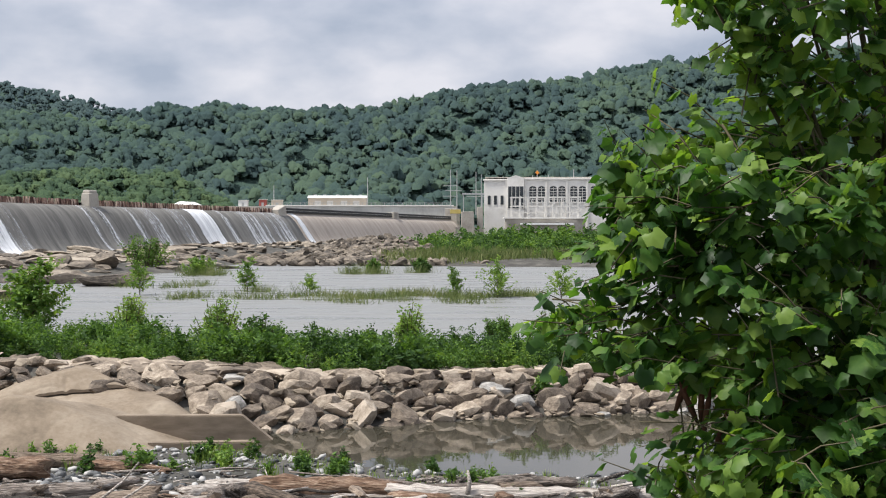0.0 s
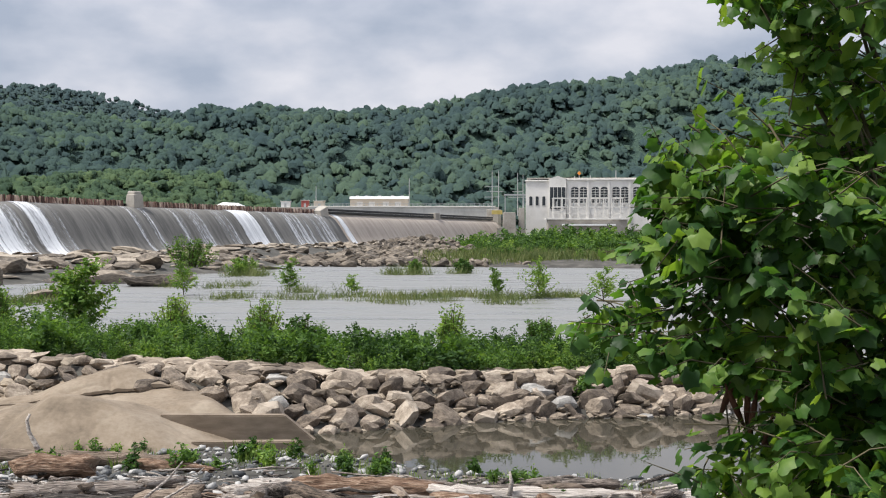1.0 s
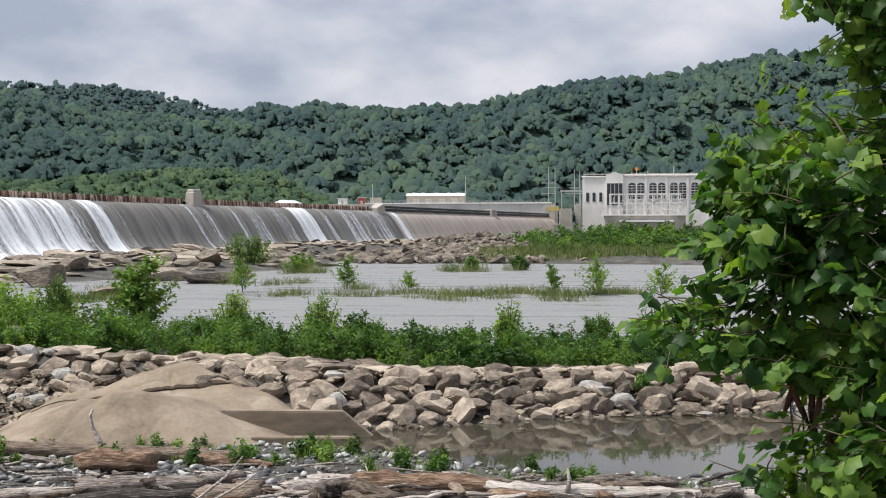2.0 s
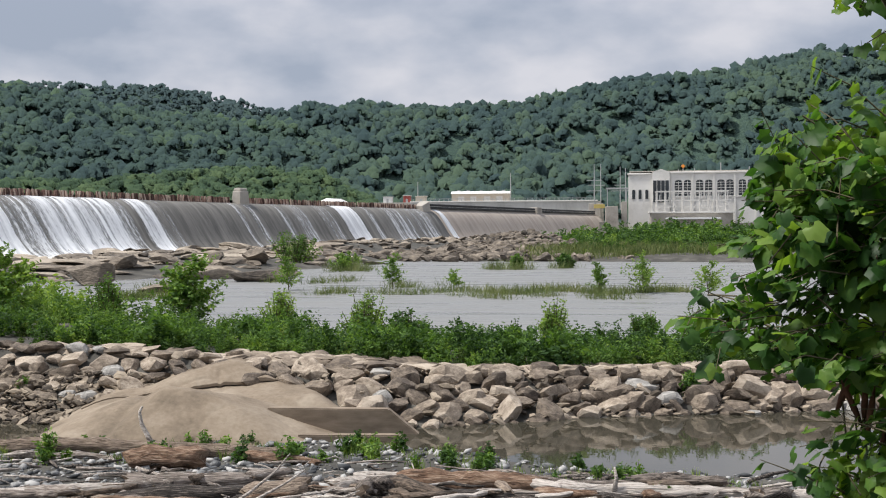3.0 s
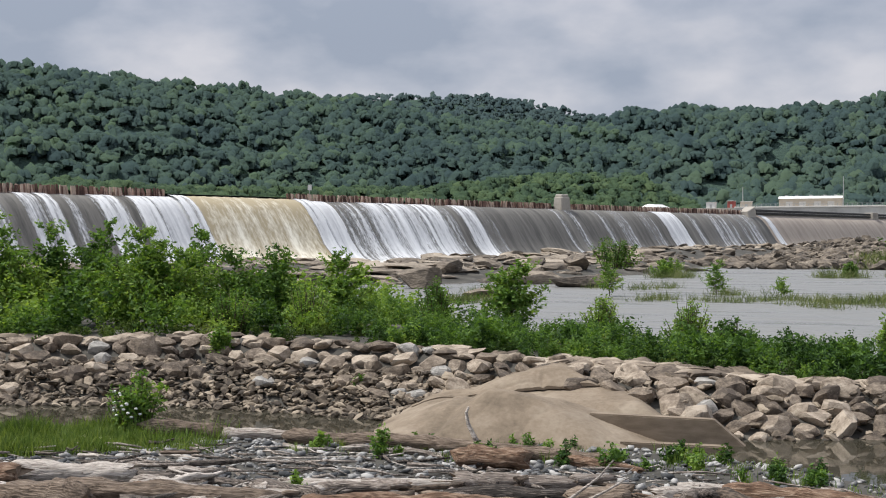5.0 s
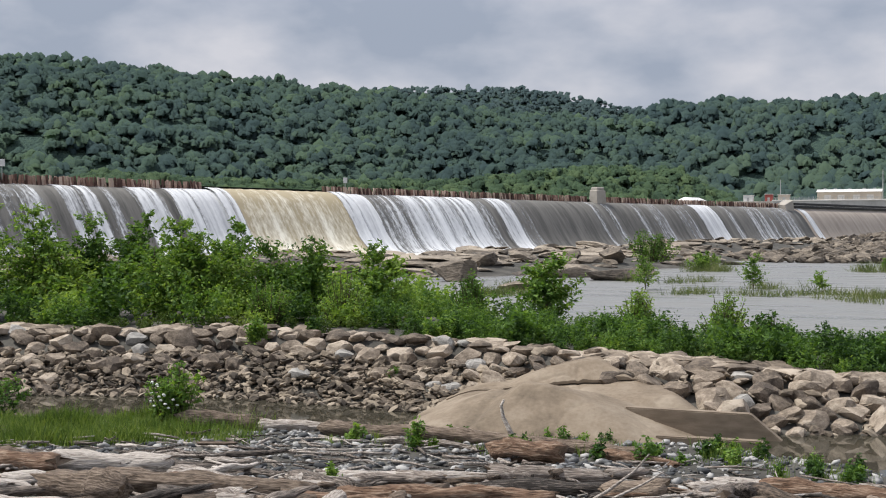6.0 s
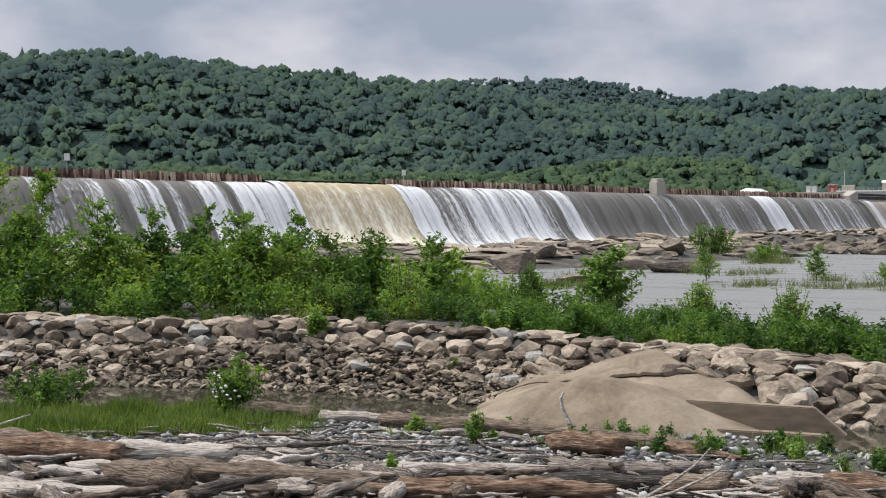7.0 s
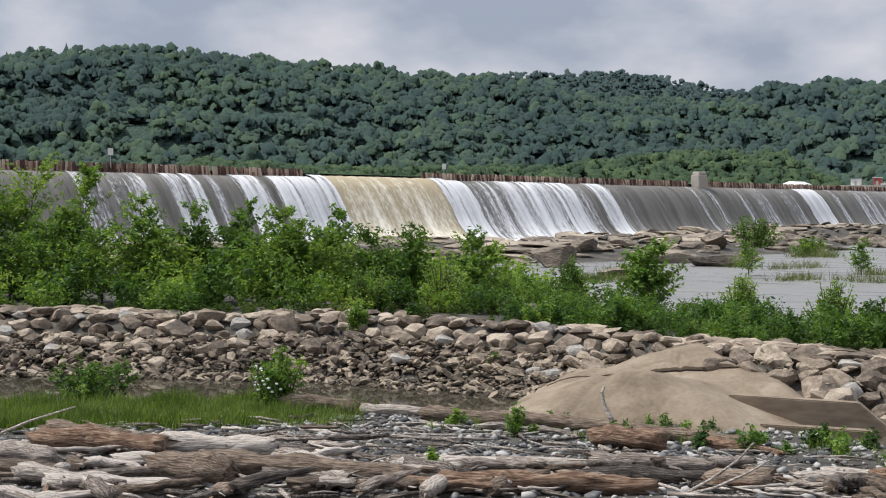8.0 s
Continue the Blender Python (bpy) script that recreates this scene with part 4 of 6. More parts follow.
def steel_yard():
    """The open frame of pipes before the power station."""
    y = tagged(new("steel_switch_frame"), "open white steel switch frame before the power station", "steel frame")
    y.matrix_basis = pose(34.0, 596, 0)
    part("plinth", box_bm([(-3, -2, 5, 36, 9, 12.5)], 0.1), M_CONC, y)
    part("deck", box_bm([(-4, -3, 12.5, 37, 10, 13.2)], 0.05), M_TRIM, y)
    leg = from_bm(box_bm([(-0.22, -0.22, 13.2, 0.22, 0.22, 23.5)]), "post")
    for i in range(9):
        for yy in (-1, 8):
            put("post", leg, M_TRIM, y, pose(i * 4.2, yy, 0))
    for z in (15.5, 18.6, 22.9):
        for yy in (-1.2, 8.2):
            part("beam", box_bm([(-0.5, yy - 0.2, z, 34.2, yy + 0.2, z + 0.4)]), M_TRIM, y)
    for i in range(12):
        part("insulator", box_bm([(1.2 + i * 2.8, 2, 18.9, 1.7 + i * 2.8, 2.5, 21.6)], 0.08), M_STEEL, y)
    for i in range(5):
        bm = box_bm([(-0.15, -1.4, 0, 0.15, -1.1, 7.5)])
        bmesh.ops.rotate(bm, verts=bm.verts, cent=(0, 0, 0), matrix=Matrix.Rotation(radians(-35 if i % 2 else 35), 3, "Y"))
        bmesh.ops.translate(bm, verts=bm.verts, vec=(2 + i * 7.5, 0, 14.0))
        part("brace", bm, M_TRIM, y)
    part("canopy", box_bm([(4, -5, 9.5, 30, -2.1, 10.3)], 0.05), M_WHITE, y)


steel_yard()


def gate_house():
    g = tagged(new("intake_tower"), "grey concrete intake tower with a steel gantry", "intake tower")
    g.matrix_basis = pose(12.5, 606, 0)
    part("tower_body", taper_block(-3.5, 3.2, -4, 6, 3, 16.2, 0.3, 0.3), M_CONC, g)
    part("tower_block", taper_block(4.5, 7.6, -2, 6, 3, 18.5, 0.2, 0.3), M_CONC, g)
    for x in (-2.5, 6.8):
        part("gantry_leg", box_bm([(x, -1, 15.5, x + 0.5, -0.5, 25)]), M_STEEL, g)
    part("gantry_beam", box_bm([(-3, -1.2, 24.6, 8.2, -0.3, 25.4)], 0.05), M_STEEL, g)
    part("stair_rail", box_bm([(-9, -3, 15.2, -3.6, -2.6, 17.2)], 0.05), M_YELLOW, g)


gate_house()

# ---- stones of the berm ----
def block_verts(level, seed):
    """A quarried stone: a boxy block with broken corners and worn edges."""
    r = np.random.default_rng(seed)
    v = level[0].copy()
    v = v / (np.abs(v) ** 5).sum(1, keepdims=True) ** (1 / 5)
    for _ in range(11):
        n = r.normal(size=3) * (1, 0.8, 1.2)
        n /= np.linalg.norm(n)
        d = r.uniform(0.6, 0.95)
        over = v @ n - d
        v = v - np.where(over > 0, over * 0.96, 0)[:, None] * n
    v = lumpy(v, 1.7, 0.08, seed)
    v = lumpy(v, 4.0, 0.05, seed + 3)
    v[:, 0] += 0.22 * r.normal() * v[:, 2]
    return v / np.abs(v).max(0)


BLOCKS = []
for i in range(16):
    so = Soup()
    so.add(block_verts(ICO2, 40 + i), ICO2[1], (i * 0.37) % 1)
    BLOCKS.append(so.mesh("stone", True, 22))
BLOCK_V = [(block_verts(ICO2, 80 + i), ICO2[1]) for i in range(12)]
STONE_V = [(stone_verts(ICO2, 11, 90 + i, 0.58), ICO2[1]) for i in range(8)]
PEBBLE_V = [(stone_verts(ICO1, 4, 150 + i, 0.6), ICO1[1]) for i in range(8)]


def face_point(x, k):
    """A place on the berm's face: k 0 at the water, 1 at the top."""
    y0, y1, h = np.interp(x, BX, B_FOOT), np.interp(x, BX, B_TOP), np.interp(x, BX, B_HIGH)
    return x, y0 + (y1 - y0) * k, POOL - 0.08 + (h - POOL - 0.05) * k


def berm_spots(r):
    """Courses of laid stone up the face, wall-like to the west, a looser heap to the east."""
    spots, k = [], 0.02
    while k < 1.02:
        x = -39.0 + r.uniform(0, 0.5)
        while x < 8.2:
            low = x < -12.0 and k < 0.45
            w = r.uniform(0.3, 0.52) * (0.75 if k < 0.1 else 1.0) * (0.9 if x < -12 else 0.98)
            if r.random() < 0.12:
                w *= 1.35
            x += w
            if not (low and r.random() < (0.72 if k < 0.3 else 0.4)) and not (-10.8 < x < -6.8 and k < 0.62):
                spots.append((x, k + r.normal(0, 0.035), w))
            x += w * r.uniform(0.72, 0.95)
        k += 0.15
    return spots


def stone_berm():
    b = tagged(new("stone_berm"), "berm of rough buff and grey broken stones beside the pool", "stone berm", kind="structure")
    r = np.random.default_rng(21)
    spots = berm_spots(r)
    near = set(sorted(range(len(spots)), key=lambda i: abs(spots[i][0] + 12))[:300])
    rest, pale = Soup(), Soup()
    for i, (x, k, w) in enumerate(spots):
        px, py, pz = face_point(x, min(k, 1.0))
        top = k > 0.9
        loose = x > -12 and not top
        tilt = 15 if loose else 7
        e = Euler((radians(r.normal(-12, 10)), radians(r.normal(0, tilt) + (r.choice((-32, 0, 28)) if loose and r.random() < 0.35 else 0)), r.normal(0, 0.28) + (math.pi if r.random() < 0.5 else 0)))
        sc = (w, w * r.uniform(0.6, 0.85), w * (r.uniform(0.34, 0.5) if top else r.uniform(0.42, 0.72)))
        m = Matrix.LocRotScale(Vector((px, py + 0.12 + r.normal(0, 0.06), pz + (0.02 if top else 0.06))), e, Vector(sc))
        grey = r.random() < (0.85 if x < -17 and top else 0.5 if x < -14 and k > 0.6 else 0.2)
        if i in near:
            put("stone", BLOCKS[r.integers(16)], M_GREYSTONE if grey else M_RIPRAP, b, m)
        else:
            v, f = BLOCK_V[r.integers(12)]
            M = np.array(m)
            (pale if grey else rest).add(v @ M[:3, :3].T + M[:3, 3], f, r.random())
    put("stones", rest.mesh("stones", True, 22), M_RIPRAP, b, kind="stuff")
    put("grey_stones", pale.mesh("grey_stones", True, 22), M_GREYSTONE, b, kind="stuff")
    # flat stones bedded in sand along the top and beside the split rock
    bed = Soup()
    for _ in range(330):
        x = r.uniform(-38, 8) if r.random() < 0.6 else r.uniform(-10, 1)
        w = r.uniform(0.25, 0.6)
        y = np.interp(x, BX, B_TOP) + r.uniform(0.1, 1.1)
        v, f = BLOCK_V[r.integers(12)]
        bed.add((v * (w, w * 0.8, w * 0.3)) @ turn_any(r, 0.14).T + (x, y, float(ground_z(x, y)) + 0.06), f, r.random())
    put("bedded_stones", bed.mesh("bedded_stones", True, 30), M_RIPRAP, b, kind="stuff")
    rub = Soup()
    for _ in range(4600):
        x = r.uniform(-38, 7) if r.random() < 0.3 else r.uniform(-36, -11)
        k = r.uniform(-0.12, 0.62) if x < -11 else r.uniform(-0.02, 0.95)
        px, py, pz = face_point(x, max(k, 0))
        if k < 0:
            py += k * 7
            pz = POOL - 0.06
        w = r.uniform(0.05, 0.13) if r.random() < 0.75 else r.uniform(0.11, 0.24)
        v, f = PEBBLE_V[r.integers(8)]
        rub.add((v * w * (1.15, r.uniform(0.6, 1), r.uniform(0.45, 0.9))) @ turn_any(r, 0.5).T + (px, py, pz + w * 0.3 + 0.05), f)
    put("rubble", rub.mesh("rubble", True, 24), M_RUBBLE, b, kind="stuff")


stone_berm()

# ---- rock ledges and boulders below the dam ----
def ledge_rocks():
    r = np.random.default_rng(5)
    n_big = 0
    so = Soup()
    for _ in range(3300):
        s, n = r.uniform(-60, 330), r.uniform(10, 100)
        if r.random() > ledge_mask(s, n) + 0.02:
            continue
        x = DAM_AT[0] + s * DU[0] + n * DU[1]
        y = DAM_AT[1] + s * DU[1] - n * DU[0]
        z = float(ground_z(x, y))
        w = r.uniform(0.45, 1.7) * (2.0 if r.random() < 0.14 else 1)
        v, f = STONE_V[r.integers(8)]
        v = v * (w * r.uniform(0.9, 1.7), w, w * r.uniform(0.3, 0.75))
        so.add(v @ turn_any(r, 0.24).T + (x, y, z + 0.05 * w), f, r.random() ** 1.3)
    # broad flat ledges of bedded rock, tilted a little
    for _ in range(230):
        s, n = r.uniform(-40, 190), r.uniform(18, 96)
        if r.random() > ledge_mask(s, n):
            continue
        x, y = DAM_AT[0] + s * DU[0] + n * DU[1], DAM_AT[1] + s * DU[1] - n * DU[0]
        w = r.uniform(1.6, 4.2)
        v, f = BLOCK_V[r.integers(12)]
        v = v * (w * r.uniform(1.2, 1.9), w * 0.8, r.uniform(0.3, 0.65))
        so.add(v @ turn_any(r, 0.09).T + (x, y, float(ground_z(x, y)) + 0.25), f, r.uniform(0.35, 1.0))
    # heap at the head of the green island
    for _ in range(700):
        a, d = r.normal(4.0, 2.8), r.uniform(203, 262)
        p = az_at(a, d)
        w = r.uniform(0.5, 1.7)
        v, f = STONE_V[r.integers(8)]
        so.add((v * (w * 1.2, w, w * r.uniform(0.7, 1.1))) @ turn_any(r, 0.4).T + (p.x, p.y, 0.2 + (d - 203) * 0.07 * math.exp(-((a - 3.2) / 3) ** 2) + r.uniform(0, 0.4)), f, r.uniform(0, 0.55))
    put("ledge_rocks", so.mesh("ledge_rocks", True, 26), M_LEDGE, label="weathered tan and dark rock ledges in the river", category="rocks", kind="stuff")


ledge_rocks()


def boulder(az, d, w, h, seed, label):
    so = Soup()
    v = stone_verts(ICO3, 16, seed, 0.9) * (w / 2, w / 2.4, h / 0.9 / 1.8)
    so.add(v, ICO3[1], (seed * 0.31) % 1 * 0.7)
    p = az_at(az, d)
    put("boulder", so.mesh("boulder", True, 26), M_LEDGE, m=pose(p.x, p.y, max(0, float(ground_z(p.x, p.y))) + h * 0.25, 0, 0, seed * 40), label=label, category="boulder", group="river boulders")


for az, d, w, h, sd, lab in ((31.3, 138, 4.2, 3.0, 3, "dark upright boulder below the falls"), (28.0, 136, 3.4, 2.4, 4, "rounded dark boulder below the falls"),
                             (22.9, 128, 6.0, 2.9, 5, "big dark rounded boulder on the ledge"), (19.9, 175, 6.4, 2.6, 6, "brown boulder on the ledge by the dam"),
                             (17.5, 180, 4.5, 1.9, 7, "dark low boulder by the dam"), (15.6, 170, 6.0, 2.4, 8, "dark angular boulder by the dam"),
                             (18.1, 140, 9.0, 1.9, 9, "long flat dark rock ledge slab"), (15.3, 132, 8.0, 1.7, 10, "long flat rock ledge slab"), (20.2, 112, 6.5, 1.2, 12, "flat tan rock slab at the water")):
    boulder(az, d, w, h, sd, lab)

# ---- shrubs ----
def leaf_fan(r, p, size, n):
    """n small leaves round the point p, each two triangles."""
    c = p + r.normal(0, size * 0.7, (n, 3))
    a = r.normal(size=(n, 3)) * (1, 1, 0.6)
    a *= size / np.linalg.norm(a, axis=1, keepdims=True)
    b = np.cross(a, r.normal(size=(n, 3)))
    b *= 0.42 * size / (np.linalg.norm(b, axis=1, keepdims=True) + 1e-9)
    return np.stack([c - a, c + b, c + a, c - b], 1).reshape(-1, 3)


def shrub_verts(seed, stems=13, per=46, leaf=0.075, spread=0.55, tall=1.0, stem_r=0.012):
    """Upright shoots in a clump one metre high: leaf vertices, and stems."""
    r = np.random.default_rng(seed)
    L, ST = [], Soup()
    for _ in range(stems):
        a, out = r.uniform(0, 6.283), r.uniform(0.05, 1) ** 0.7 * spread
        h = tall * r.uniform(0.55, 1.0) * (1 - 0.35 * out / spread)
        base = np.array([math.cos(a), math.sin(a), 0]) * out * 0.45
        tip = np.array([math.cos(a), math.sin(a), 0]) * out + (r.normal(0, 0.05), r.normal(0, 0.05), h)
        v, f = tube([base, base * 0.4 + tip * 0.6 + (0, 0, 0.05), tip], [stem_r, stem_r * 0.7, stem_r * 0.3], 3, caps=False)
        ST.add(v, f)
        for t in r.uniform(0.12, 1.0, per // 3) ** 0.85:
            p = base + (tip - base) * t + r.normal(0, 0.055 * (1.25 - t) + 0.02, 3)
            L.append(leaf_fan(r, p, leaf * r.uniform(0.7, 1.2), 3))
    return np.concatenate(L), ST


SHRUB_V = [shrub_verts(200 + i, 14, 54, 0.05) for i in range(8)]
LOOSE_V = [shrub_verts(230 + i, 8, 36, 0.07, 0.4) for i in range(4)]


def quads(n):
    return np.arange(n).reshape(-1, 4)


def place_shrub(so, r, x, y, z, high, wide, temps=None):
    v, _ = (temps or SHRUB_V)[r.integers(len(temps or SHRUB_V))]
    so.add((v * (wide, wide, high)) @ turn_z(r.uniform(0, 6.28)).T + (x, y, z), quads(len(v)), np.clip(r.normal(0.6 if x < -16 else 0.1, 0.36), 0, 1.3))


def thicket():
    r = np.random.default_rng(31)
    so = Soup()
    for _ in range(340):
        x = r.uniform(-46, 12)
        top = np.interp(x, BX, B_TOP)
        left = smooth((-x - 13) / 14)
        y = top + 0.9 + r.uniform(0, 1) ** 1.2 * (7 + 22 * left)
        z = float(ground_z(x, y))
        hi = r.uniform(0.6, 1.2) * (1.0 + 1.0 * left) * (1.0 + 0.012 * (y - top))
        place_shrub(so, r, x, y, z - 0.05, hi, hi * r.uniform(0.8, 1.15))
    for _ in range(330):
        x = r.uniform(-15, 13)
        y = np.interp(x, BX, B_TOP) + 1.0 + r.uniform(0, 4.2)
        hi = (0.55 + 0.75 * r.random() ** 2) * (1.0 + 0.45 * noise.noise(Vector((x * 0.5, y * 0.5, 6.0))))
        v, _f = LOOSE_V[r.integers(4)]
        so.add((v * (hi * r.uniform(0.7, 1.1), hi * 0.95, hi)) @ turn_z(r.uniform(0, 6.28)).T + (x, y, float(ground_z(x, y)) - 0.05), quads(len(v)), r.random() ** 3 * 0.4)
    put("shrub_thicket", so.mesh("shrub_thicket"), M_SHRUB, label="dense green thicket of waterside shrubs behind the berm", category="shrubs", kind="stuff")
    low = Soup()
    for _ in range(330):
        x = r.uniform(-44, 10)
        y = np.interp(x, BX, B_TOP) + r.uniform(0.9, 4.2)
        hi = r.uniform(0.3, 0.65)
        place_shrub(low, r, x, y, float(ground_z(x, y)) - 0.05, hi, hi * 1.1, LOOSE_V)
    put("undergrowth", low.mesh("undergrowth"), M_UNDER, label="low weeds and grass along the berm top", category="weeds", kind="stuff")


thicket()


def shrub(name, x, y, high, wide, seed, label, ma=None, stems=14, per=70, leaf=0.06, z=None, flowers=0):
    ob = tagged(new(name), label, "shrub", group="separate shrubs and saplings")
    ob.matrix_basis = pose(x, y, float(ground_z(x, y)) - 0.05 if z is None else z)
    if high >= 0.9:
        stems = stems * 3
    L, ST = shrub_verts(seed, stems, per, leaf / max(high, 0.3), wide / max(high, 0.1) * 0.6, 1.0, 0.014)
    so = Soup()
    so.add(L * high, quads(len(L)), (seed * 0.37) % 1)
    put("foliage", so.mesh("foliage"), ma or M_SHRUB, ob, kind="stuff")
    ST.v = [v * high for v in ST.v]
    put("branchwork", ST.mesh("branchwork"), M_STEM, ob, kind="stuff")
    if flowers:
        r, fl = np.random.default_rng(seed), Soup()
        for _ in range(flowers):
            a, q = r.uniform(2.6, 5.6), r.uniform(0.3, 0.62)
            fl.add(ICO1[0] * (0.045, 0.045, 0.03) + (math.cos(a) * wide * 0.52, math.sin(a) * wide * 0.52, high * q), ICO1[1])
        put("blossom", fl.mesh("blossom"), M_WHITE, ob, label="small white flower heads", kind="stuff")


def sapling(name, x, y, high, wide, seed, label, z=None, leaf=1.1, dense=14):
    """A young tree: leaning stems with side shoots that carry leaf clusters."""
    r = np.random.default_rng(seed + 500)
    ob = tagged(new(name), label, "young tree", group="separate shrubs and saplings")
    ob.matrix_basis = pose(x, y, float(ground_z(x, y)) - 0.05 if z is None else z)
    L = []
    for k in range(3):
        a = r.uniform(0, 6.283)
        lean = wide * r.uniform(0.1, 0.4)
        top = high * (1.0 if k == 0 else r.uniform(0.6, 0.9))
        stem = [np.array([math.cos(a) * lean * t ** 1.5, math.sin(a) * lean * t ** 1.5, top * t]) for t in np.linspace(0, 1, 6)]
        so = Soup()
        so.add(*tube(stem, np.linspace(0.03, 0.008, 6), 6), 0.4)
        put("stem", so.mesh("stem", True), M_STEM, ob)
        shoots = Soup()
        for _ in range(int(dense * high)):
            t = r.uniform(0.12, 1.0)
            p = np.array([np.interp(t, np.linspace(0, 1, 6), [q[c] for q in stem]) for c in range(3)])
            b = r.uniform(0, 6.283)
            ln = wide * 1.15 * (1.1 - t) ** 0.6 * r.uniform(0.4, 1)
            tip = p + np.array([math.cos(b) * ln, math.sin(b) * ln, ln * r.uniform(0.3, 0.9)])
            shoots.add(*tube([p, (p + tip) / 2 + (0, 0, 0.05 * ln), tip], [0.01, 0.007, 0.003], 3, caps=False))
            for q in np.linspace(0.3, 1.05, 5):
                L.append(leaf_fan(r, p + (tip - p) * q, leaf * r.uniform(0.06, 0.1), 6))
        put("shoot", shoots.mesh("shoot"), M_STEM, ob, kind="stuff")
    V = np.concatenate(L)
    so = Soup()
    so.add(V, quads(len(V)), 0.45 + 0.5 * ((seed * 0.37) % 1))
    put("foliage", so.mesh("foliage"), M_SHRUB, ob, kind="stuff")

for az, d, hi, wi, sd, lab in (
        (47.6, 50, 5.2, 2.3, 16, "tall young tree above the shrub thicket"), (49.4, 50, 4.9, 2.2, 17, "tall young tree above the shrub thicket"), (45.2, 48, 5.0, 1.5, 18, "thin young tree above the shrub thicket"),
        (18.7, 41, 2.4, 1.2, 1, "tall leafy green shrub behind the berm"), (10.6, 38, 1.9, 1.3, 2, "rounded bright green shrub"), (8.6, 37, 1.5, 1.0, 3, "bright green young shrub"),
        (3.6, 36, 0.95, 0.6, 4, "small yellow-green shrub on the berm"), (1.6, 39, 1.7, 0.7, 5, "thin upright sapling shrub"), (-2.6, 40, 1.5, 0.8, 6, "thin leafy shrub by the river"),
        (-5.3, 38, 2.0, 1.2, 7, "loose pale green shrub by the river"), (14.6, 42, 2.0, 1.0, 8, "loose green shrub behind the stone berm"), (22.4, 43, 2.1, 1.1, 9, "loose green shrub behind the stone berm"),
        (26.7, 42, 2.6, 1.3, 10, "dense dark green shrub behind the berm"), (30.0, 43, 2.7, 1.3, 11, "tall leafy dark green shrub"), (33.6, 45, 3.4, 1.4, 12, "tall thin leafy sapling behind the stone berm"),
        (35.9, 43, 3.4, 1.5, 13, "tall bright green shrub behind the berm"), (39.6, 46, 3.6, 1.5, 14, "tall leafy sapling behind the stone berm"), (42.2, 46, 3.9, 1.6, 15, "tall leafy sapling behind the stone berm"), (38.0, 46, 3.7, 1.4, 22, "tall leafy sapling behind the stone berm"),
        (46.4, 47, 2.9, 1.9, 25, "bushy bright green young tree in the thicket"), (44.2, 46, 2.7, 1.9, 26, "bushy bright green young tree in the thicket"), (41.0, 45, 2.6, 1.8, 27, "bushy yellow-green young tree in the thicket"),
        (37.2, 44, 2.7, 1.8, 28, "bushy yellow-green young tree in the thicket"), (34.6, 43, 2.6, 1.7, 29, "bushy bright green young tree in the thicket"), (31.6, 43, 2.5, 1.6, 30, "bushy bright green young tree in the thicket"),
        (32.0, 39, 2.0, 1.4, 23, "bright green shrub behind the stone berm"), (28.5, 40, 2.0, 1.5, 24, "bright green shrub behind the stone berm")):
    p = az_at(az, d)
    (sapling if hi > 2.3 else shrub)("sapling" if hi > 2.3 else "shrub", p.x, p.y, hi, wi, sd, lab)
for az, d, hi, wi, sd, lab in ((9.2, 112, 3.4, 1.5, 31, "thin green shrub on a grassy islet"), (-2.6, 104, 3.4, 1.9, 32, "bushy green shrub on a grassy islet"), (-0.6, 106, 2.6, 1.2, 33, "small green shrub on a grassy islet"),
                               (14.1, 112, 3.2, 1.7, 34, "small dark green shrub by the ledge"), (-5.6, 102, 3.0, 1.8, 35, "green shrub on a grassy islet"), (13.9, 182, 5.6, 7.0, 36, "round green bush on the river ledge"),
                               (11.4, 165, 3.0, 4.0, 37, "green bush on the river ledge"), (1.0, 170, 2.4, 2.0, 38, "low green shrub in the river"), (3.3, 168, 2.2, 1.8, 39, "low green shrub in the river"), (6.3, 115, 1.8, 1.0, 40, "small green shrub on a grassy islet")):
    p = az_at(az, d)
    if d > 120:
        shrub("shrub", p.x, p.y, hi, wi, sd, lab, per=120, stems=8, leaf=0.2, z=max(-0.05, float(ground_z(p.x, p.y))) - 0.1)
    else:
        sapling("shrub", p.x, p.y, hi, wi, sd, lab, max(-0.05, float(ground_z(p.x, p.y))) - 0.1, 1.4, 5)


def blades(so, r, x, y, z, h, n, wide=0.012, lean=0.3, spread=0.1):
    base = np.stack([x + r.normal(0, spread, n), y + r.normal(0, spread, n), np.full(n, z)], -1)
    tip = base + np.stack([r.normal(0, lean * h, n), r.normal(0, lean * h, n), h * r.uniform(0.55, 1.1, n)], -1)
    side = r.normal(size=(n, 3)) * (1, 1, 0)
    side *= wide / (np.linalg.norm(side, axis=1, keepdims=True) + 1e-9)
    mid = base * 0.45 + tip * 0.55 + (0, 0, 0.05 * h)
    V = np.stack([base - side, base + side, mid + side * 0.8, mid - side * 0.8, tip], 1).reshape(-1, 3)
    k = np.arange(n)[:, None] * 5
    so.add(V, np.concatenate([k + [0, 1, 2], k + [0, 2, 3], k + [3, 2, 4]]))


